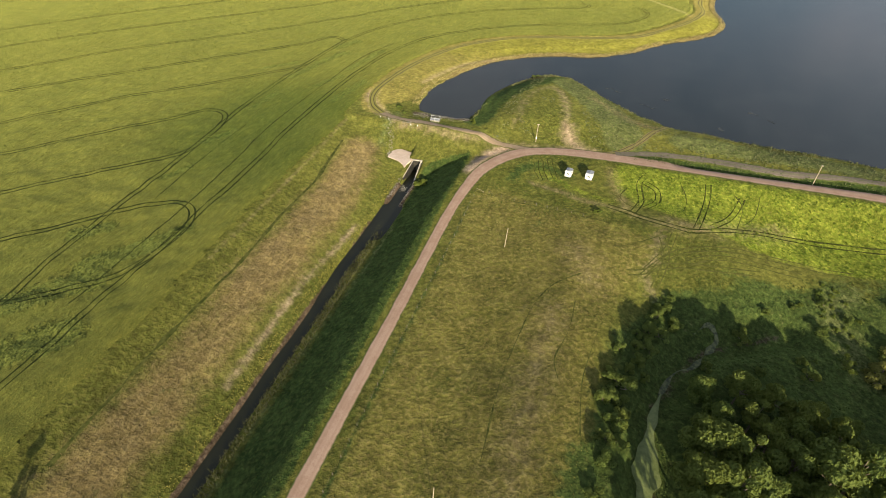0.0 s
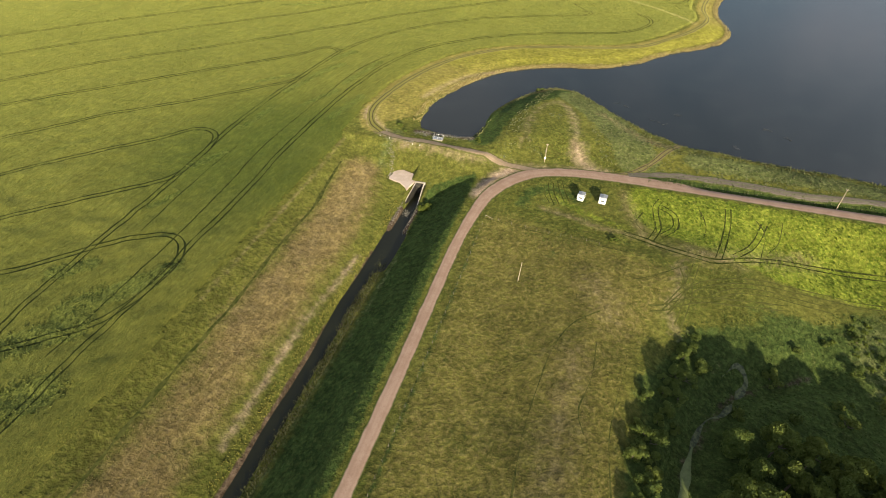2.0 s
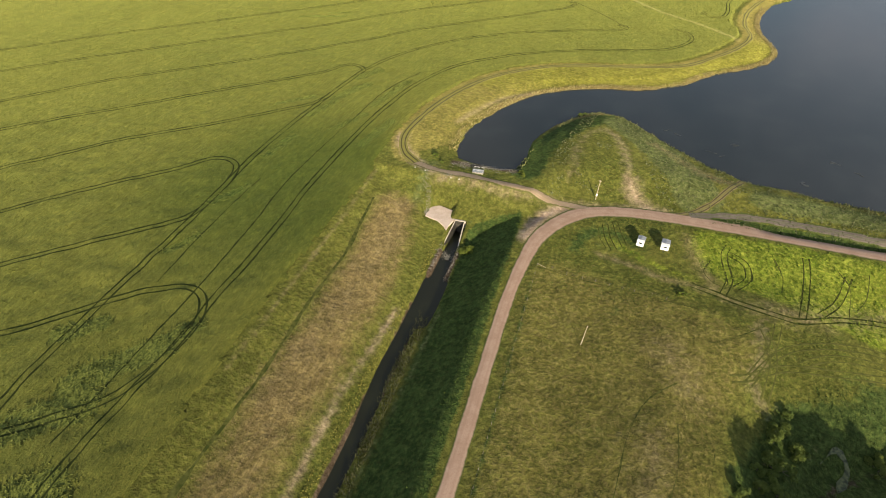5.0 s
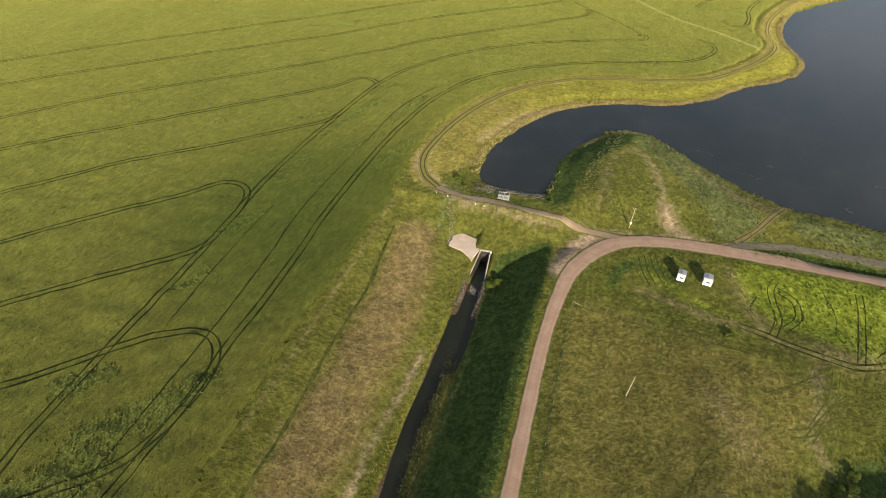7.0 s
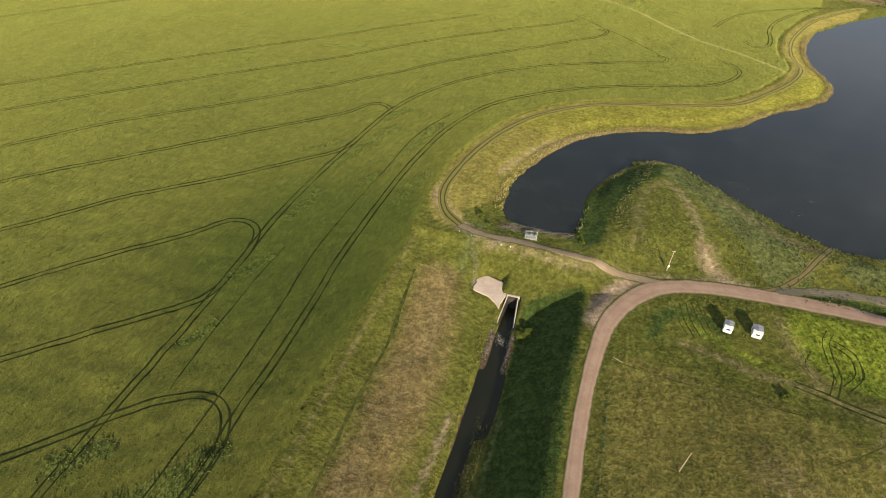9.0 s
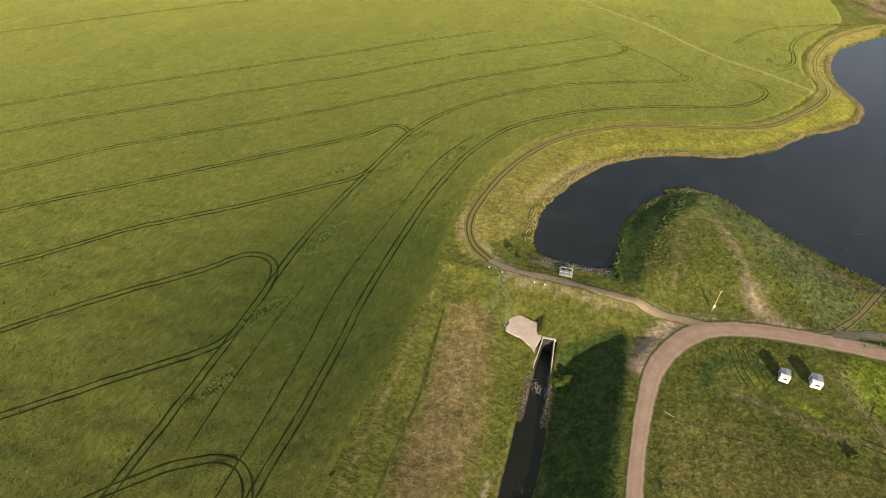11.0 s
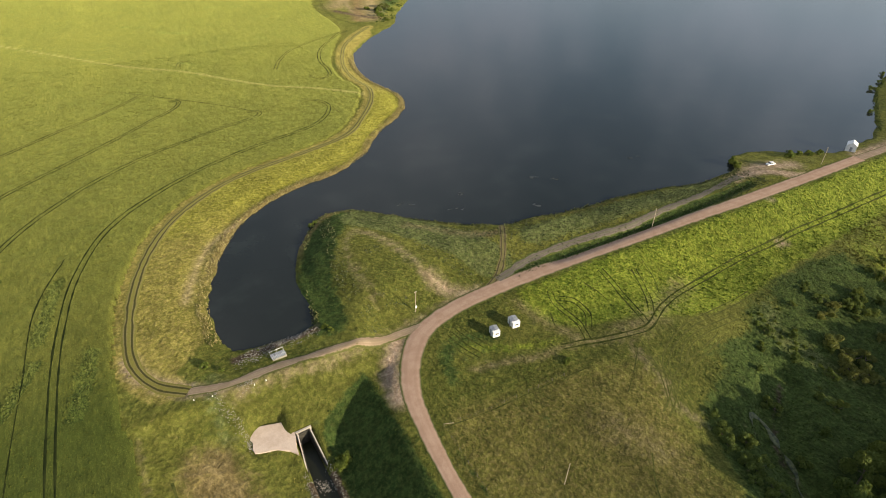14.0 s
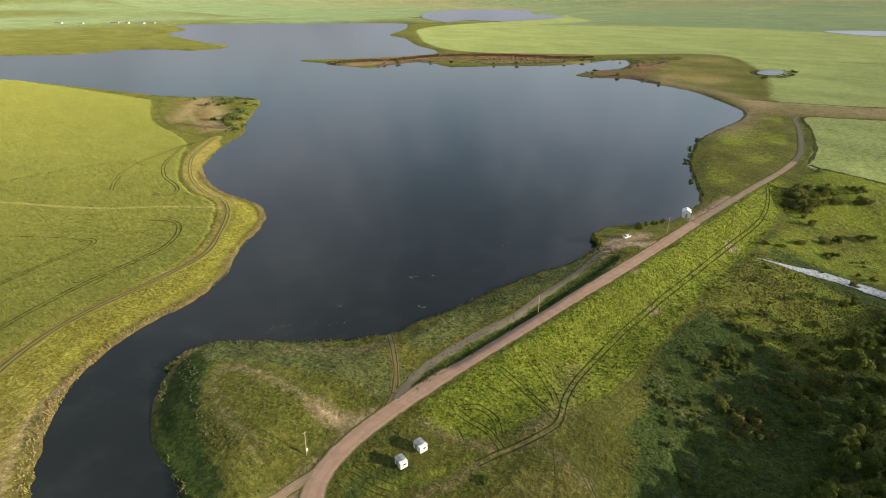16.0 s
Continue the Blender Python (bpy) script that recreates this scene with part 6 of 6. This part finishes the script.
def wall_between(a, b, za, zb, foot, thick):
    """A wall from a to b on the plan, its top falling from za to zb."""
    bm = bmesh.new()
    a, b = Vector((*a, 0)) * UNIT, Vector((*b, 0)) * UNIT
    n = Vector((b.y - a.y, a.x - b.x, 0)).normalized() * thick / 2
    top = [bm.verts.new(p + s * n + Vector((0, 0, z * UNIT))) for p, z in ((a, za), (b, zb)) for s in (-1, 1)]
    low = [bm.verts.new(p + s * n + Vector((0, 0, foot * UNIT))) for p in (a, b) for s in (-1, 1)]
    for q in ((top[0], top[1], top[3], top[2]), (low[0], low[2], low[3], low[1]), (top[0], top[2], low[2], low[0]), (top[1], low[1], low[3], top[3]), (top[0], low[0], low[1], top[1]), (top[2], top[3], low[3], low[2])):
        bm.faces.new(q)
    bmesh.ops.recalc_face_normals(bm, faces=bm.faces[:])
    bmesh.ops.bevel(bm, geom=bm.edges[:], offset=0.04, segments=2, affect="EDGES")
    return bm


for a, c in (((-46.5, 118.4), (-47.25, 111.6)), ((-44.2, 118.4), (-43.7, 111.6))):
    wing_wall = part("wing_wall", wall_between(a, c, -5.05, -7.05, -9.2, 0.28), MAT["concrete"], culvert)
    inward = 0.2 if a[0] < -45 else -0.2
    # dark sheet on the inner face paints the shade between the walls
    part("wet_face", wall_between((a[0] + inward, a[1]), (c[0] + inward, c[1]), -5.09, -7.09, -9.2, 0.22), MAT["culvert_shade"], wing_wall, "inner wall face coloured dark for shade")
part("head_wall", wall_between((-46.75, 118.75), (-43.9, 118.85), -4.95, -4.95, -9.2, 0.6), MAT["concrete"], culvert)
# solid dark panel paints the shade of the open barrel
part("barrel_mouth", wall_between((-46.3, 118.35), (-44.3, 118.45), -5.1, -5.1, -9.2, 0.24), MAT["culvert_shade"], culvert, "dark panel painting the shade in the culvert mouth")


def slab(name, ring, z, thick, material, label, category):
    """A poured slab with an uneven outline."""
    bm = bmesh.new()
    corners = np.array(ring, float)
    ring = np.concatenate([a + (b - a) * (np.arange(8) / 8)[:, None] for a, b in zip(corners, np.roll(corners, -1, 0))])
    fray = (rough(ring[:, 0], ring[:, 1], 1.1, 33) - 0.5) * 0.5
    rows = [[bm.verts.new(((u + f) * UNIT, (v + f * 0.6) * UNIT, zz)) for (u, v), f in zip(ring, fray)] for zz in (z * UNIT - thick, z * UNIT)]
    bm.faces.new(rows[1])
    bm.faces.new(rows[0][::-1])
    n = len(ring)
    for i in range(n):
        bm.faces.new((rows[0][i], rows[0][(i + 1) % n], rows[1][(i + 1) % n], rows[1][i]))
    bmesh.ops.recalc_face_normals(bm, faces=bm.faces[:])
    bmesh.ops.triangulate(bm, faces=[f for f in bm.faces if len(f.verts) > 4])
    ob = new(name, link_mesh(name, bm, material))
    return tagged(ob, label, category)


slab("concrete_apron", [(-53.9, 118.2), (-54.0, 121.2), (-53.4, 122.8), (-52.2, 123.5), (-49.8, 122.8), (-47.2, 121.9), (-46.9, 119.3), (-47.3, 116), (-47.6, 114.2), (-48.5, 115.8), (-50.5, 117.0)], -5.0, 0.5,
     MAT["apron"], "pinkish bare concrete apron beside the culvert", "slab")


def rubble(name, lines, count, size, seed, label):
    """Loose stones strewn along lines: one sheet of stuff."""
    r = np.random.default_rng(seed)
    ico = [(0, 0, 1), (0.9, 0, 0.1), (0, 0.9, -0.1), (-0.9, 0.1, 0), (0.1, -0.9, 0.1), (0, 0, -0.8)]
    tri = [(0, 1, 2), (0, 2, 3), (0, 3, 4), (0, 4, 1), (5, 2, 1), (5, 3, 2), (5, 4, 3), (5, 1, 4)]
    co, faces = [], []
    for k in range(count):
        a, b, spread = lines[r.integers(len(lines))]
        t = r.random()
        u, v = a[0] + (b[0] - a[0]) * t + r.normal() * spread, a[1] + (b[1] - a[1]) * t + r.normal() * spread
        s = size * r.uniform(0.4, 1.3) / UNIT
        z = max(ground_at(u, v) / UNIT, -8.12) + s * 0.2
        turn = Euler(r.uniform(0, 6.28, 3)).to_matrix()
        for p in ico:
            w = turn @ Vector(p) * s * r.uniform(0.75, 1.2)
            co.append((u + w.x, v + w.y, z + w.z * 0.7))
        faces += [tuple(6 * k + i for i in f) for f in tri]
    me = sheet(name, np.array(co), np.array(faces), MAT["rubble"], False)
    return tagged(new(name, me), label, "stones", kind="stuff")


rubble("rubble", [((-47.7, 111.5), (-47.6, 102), 0.35), ((-43.6, 111.5), (-43.4, 100), 0.35), ((-45.9, 109.5), (-45.2, 107.5), 0.6), ((-54.2, 119.2), (-54.6, 123), 0.35), ((-54.8, 123), (-57.6, 129.4), 0.5)], 640, 0.17, 51, "pale rubble stones along the outlet stream")
rubble("rubble", [((-52, 134.6), (-36, 136.4), 0.8), ((-50, 136.6), (-37, 137.2), 0.5)], 600, 0.19, 52, "grey rubble along the lake side of the old dam")
rubble("rubble", [((-52.6, 128.2), (-50.2, 129.4), 0.7)], 120, 0.15, 53, "pale broken stones beside the track")

# sluice on the old dam: concrete frame with a grating and rails
sluice = thing("sluice", pose(-44.7 * UNIT, 132.7 * UNIT, ground_at(-44.7, 132.7), 0, 0, 4), "low concrete sluice with a pale metal grating and rails", "sluice")
part("base", box(0, 0, 0.15, 3.8, 2.4, 0.9, 0.04), MAT["rubble"], sluice, "weathered concrete block")
for k in range(9):
    part("grating", box(-1.7 + k * 0.425, 0, 0.64, 0.3, 2.1, 0.05), MAT["metal"], sluice)
for s in (-1, 1):
    for k in (-1.8, 0, 1.8):
        part("post", rod((k, s * 1.1, 0.6), (k, s * 1.1, 1.6), 0.035), MAT["white_paint"], sluice)
    part("rail", rod((-1.8, s * 1.1, 1.6), (1.8, s * 1.1, 1.6), 0.035), MAT["white_paint"], sluice)
for k in (-0.9, 0.9):
    part("gate_wheel", rod((k, 0.2, 0.6), (k, 0.2, 1.3), 0.05), MAT["dark"], sluice)

# farm buildings far across the water
def make_barn(u, v, turn, long, wide, tall, material, label):
    ob = thing("barn", spot(u, v, turn, 0.2), label, "barn", "far farm buildings")
    part("wall", prism([(-wide / 2, 0), (wide / 2, 0), (wide / 2, tall), (0, tall * 1.45), (-wide / 2, tall)], long), material, ob, "pale walls")
    for s in (-1, 1):
        up = math.atan2(tall * 0.45, wide / 2)
        panel = part("roof", box(0, 0, 0, math.hypot(wide / 2, tall * 0.45) + 0.5, long + 0.6, 0.2), MAT["roof_grey"], ob, "grey roof slope")
        panel.matrix_basis = Matrix.Translation((s * (wide / 4 + 0.1), 0, tall * 1.225 + 0.12)) @ Matrix.Rotation(s * up, 4, "Y")
    return ob


for u, v, turn, long, wide, tall, paint_name, label in (
        (350, 1860, 20, 46, 11, 4.5, "white_paint", "long low white barn by the far shore"), (385, 1800, 30, 30, 10, 4, "white_paint", "white barn by the far shore"),
        (457, 1770, 35, 40, 12, 5, "concrete", "pale grey barn by the far shore"), (478, 1740, 30, 22, 12, 6.5, "white_paint", "tall white barn by the far shore"),
        (501, 1706, 30, 34, 12, 5, "white_paint", "white barn among the far farm buildings"), (530, 1700, 25, 18, 10, 4, "concrete", "small grey barn by the far shore")):
    make_barn(u, v, turn, long * 0.8, wide * 0.7, tall * 0.6, MAT[paint_name], label)

# white marker stones along the track
for u, v in ((-60.5, 129.3), (-50.5, 127.9), (-48.4, 127.9), (-57.5, 128.6)):
    stone = thing("marker_post", pose(u * UNIT, v * UNIT, ground_at(u, v)), "short white marker post beside the track", "post", "track markers")
    part("shaft", box(0, 0, 0.15, 0.18, 0.18, 0.6, 0.03), MAT["white_paint"], stone)

# fence round the meadow: timber posts with two wires
fence = thing("fence", pose(0, 0, 0), "old timber post and wire fence round the meadow", "fence")
corner = (-24.5, 104.9)
for line in ([corner, (-14.9, 104.3), (-4.3, 104.3), (2, 104.2)], [corner, (-24.8, 76), (-25.1, 51), (-25.2, 16)]):
    p = spline(line, 2.6)
    tops = []
    for u, v in p:
        z = ground_at(u, v)
        part("post", rod((u * UNIT, v * UNIT, z - 0.2), (u * UNIT + random.uniform(-0.05, 0.05), v * UNIT, z + 1.15), 0.05, 0.042, 6), MAT["fence_wood"], fence)
        tops.append(Vector((u * UNIT, v * UNIT, z)))
    for up in (0.55, 1.05):
        wire = bmesh.new()
        for a, b in zip(tops, tops[1:]):
            rod(a + Vector((0, 0, up)), b + Vector((0, 0, up)), 0.006, sides=4, bm=wire)
        part("wire", wire, MAT["wire"], fence, "thin rusty wire")
cz = ground_at(*corner)
part("brace", rod((corner[0] * UNIT, corner[1] * UNIT, cz + 1.0), (corner[0] * UNIT + 2.6, corner[1] * UNIT - 0.3, cz + 0.15), 0.05), MAT["wood"], fence)


# ---- the radio-controlled flying wing that the drone follows ----
HALF, NOSE, SWEEP, TIP, ROOT, NOTCH, INNER = 0.95, 0.209, 0.444, 0.494, 0.538, 0.411, 0.235


def edges_at(x):
    """The front and back edge of the wing at a distance from its middle."""
    t = (x - INNER) / (HALF - INNER)
    return -SWEEP * (x - NOSE) / (HALF - NOSE), -ROOT + (ROOT - SWEEP - TIP) * t


def make_wing(at):
    ob = thing("flying_wing", at, "dark navy foam flying wing model aircraft in flight", "model aircraft")
    section = [(0.0, 0.0), (0.04, 0.45), (0.15, 0.85), (0.35, 1.0), (0.7, 0.5), (1.0, 0.06), (1.0, -0.06), (0.7, -0.25), (0.35, -0.45), (0.1, -0.4)]
    n = len(section)

    def shell(stations, s):
        bm = bmesh.new()
        rows = []
        for x, front, back, thick in stations:
            rows.append([bm.verts.new((s * x, front + (back - front) * c, h * thick)) for c, h in section])
        for a, b in zip(rows, rows[1:]):
            for i in range(n):
                bm.faces.new((a[i], a[(i + 1) % n], b[(i + 1) % n], b[i]))
        bm.faces.new(rows[0])
        bm.faces.new(rows[-1][::-1])
        bmesh.ops.recalc_face_normals(bm, faces=bm.faces[:])
        return bm

    for s in (-1, 1):
        panel = part("wing_panel", shell([(x, *edges_at(x), 0.055 - 0.03 * (x - INNER)) for x in (INNER, 0.4, 0.6, 0.8, HALF)], s), MAT["foam"], ob, "dark navy swept wing")
        # elevon behind its hinge line, with a paler edge
        line = []
        for x in (0.36, 0.86):
            front, back = edges_at(x)
            line.append((x, back + 0.115, back))
        hinge = bmesh.new()
        q = [hinge.verts.new((s * x, y + d, 0.03 + 0.004)) for x, y, _ in line for d in (-0.004, 0.004)]
        hinge.faces.new((q[0], q[1], q[3], q[2]))
        part("hinge_line", hinge, MAT["seam"], panel, "pale hinge tape")
        lip = bmesh.new()
        rod((s * (INNER + 0.03), edges_at(INNER + 0.03)[1] - 0.002, 0.0), (s * (HALF - 0.05), edges_at(HALF - 0.05)[1] - 0.002, 0.0), 0.005, sides=6, bm=lip)
        part("trailing_edge", lip, MAT["seam"], panel)
        # rounded end plate
        front, back = edges_at(HALF)
        outline = [(front - 0.06, 0.0), (front - 0.16, 0.10), (front - 0.30, 0.185), (back + 0.02, 0.20), (back - 0.05, 0.15), (back - 0.06, 0.02), (back - 0.01, -0.06), (front - 0.30, -0.07), (front - 0.12, -0.04)]
        plate = prism(outline, 0.014, "x")
        bmesh.ops.bevel(plate, geom=plate.edges[:], offset=0.004, segments=1, affect="EDGES")
        winglet = part("winglet", plate, MAT["plate"], ob, "black rounded end plate")
        winglet.matrix_basis = Matrix.Translation((s * (HALF + 0.008), 0, 0.01)) @ Matrix.Rotation(radians(s * 14), 4, "Y")
        if s < 0:
            part("stripe", box(0.010, front - 0.26, 0.06, 0.004, 0.26, 0.016), MAT["decal"], winglet, "white strip")
            part("dot", box(0.010, back + 0.06, 0.055, 0.005, 0.05, 0.05, 0.002), MAT["decal"], winglet, "white patch")
        else:
            for k in range(3):
                emblem = bmesh.new()
                ring = [[emblem.verts.new((-0.010, back + 0.02 + k % 2 * 0.06 + r * math.cos(a * math.pi / 3), 0.07 + k * 0.032 + r * math.sin(a * math.pi / 3))) for a in range(6)] for r in (0.032, 0.018)]
                for i in range(6):
                    emblem.faces.new((ring[0][i], ring[0][(i + 1) % 6], ring[1][(i + 1) % 6], ring[1][i]))
                part("decal", emblem, MAT["decal"], winglet, "white ring decal")
    body = part("body", shell([(-INNER, 0.004, -NOTCH, 0.06), (-0.12, 0.018, -NOTCH, 0.072), (0.12, 0.018, -NOTCH, 0.072), (INNER, 0.004, -NOTCH, 0.06)], 1), MAT["foam"], ob, "dark navy centre body")
    for a, b in (((-0.16, -0.05), (0.16, -0.05)), ((-0.16, -0.36), (0.16, -0.36)), ((0.16, -0.05), (0.16, -0.36)), ((-0.16, -0.30), (-0.16, -0.36))):
        part("hatch_seam", rod((a[0], a[1], 0.06 if a[1] > -0.1 else 0.022), (b[0], b[1], 0.06 if b[1] > -0.1 else 0.022), 0.004, sides=6), MAT["hatch"], body)
    for dx, dy in ((-0.037, 0.0), (0.037, 0.0), (0.0, -0.06)):
        emblem = bmesh.new()
        ring = [[emblem.verts.new((dx + r * math.cos(a * math.pi / 3), -0.13 + dy + r * math.sin(a * math.pi / 3), 0.078)) for a in range(6)] for r in (0.036, 0.022)]
        for i in range(6):
            emblem.faces.new((ring[0][i], ring[0][(i + 1) % 6], ring[1][(i + 1) % 6], ring[1][i]))
        part("decal", emblem, MAT["decal"], body, "white ring decal")
    part("decal", box(0.01, -0.072, 0.076, 0.18, 0.014, 0.004), MAT["decal"], body, "white bar decal")
    part("camera_pod", box(-0.14, -0.27, 0.05, 0.03, 0.05, 0.05, 0.006), MAT["dark"], body)
    mount = part("motor_mount", rod((-0.015, -0.30, 0.04), (-0.015, -0.38, 0.075), 0.03, 0.034, 12), MAT["dark"], ob, "black motor mount")
    motor = part("motor", rod((-0.015, -0.38, 0.075), (-0.015, -0.45, 0.075), 0.026, sides=14), MAT["metal"], ob, "silver motor")
    part("spinner", rod((-0.015, -0.45, 0.075), (-0.015, -0.52, 0.072), 0.024, 0.010, 12), MAT["decal"], motor, "white spinner")
    for a in (28, 208):
        propeller = part("propeller_blade", box(0.07, 0, 0, 0.13, 0.008, 0.022, 0.003), MAT["seam"], motor, "pale propeller blade")
        propeller.matrix_basis = Matrix.Translation((-0.015, -0.47, 0.075)) @ Matrix.Rotation(radians(a), 4, "Y")
    return ob


make_wing(pose(-23.028, 19.486, 98.745, 11.2, -0.6, 18.5))
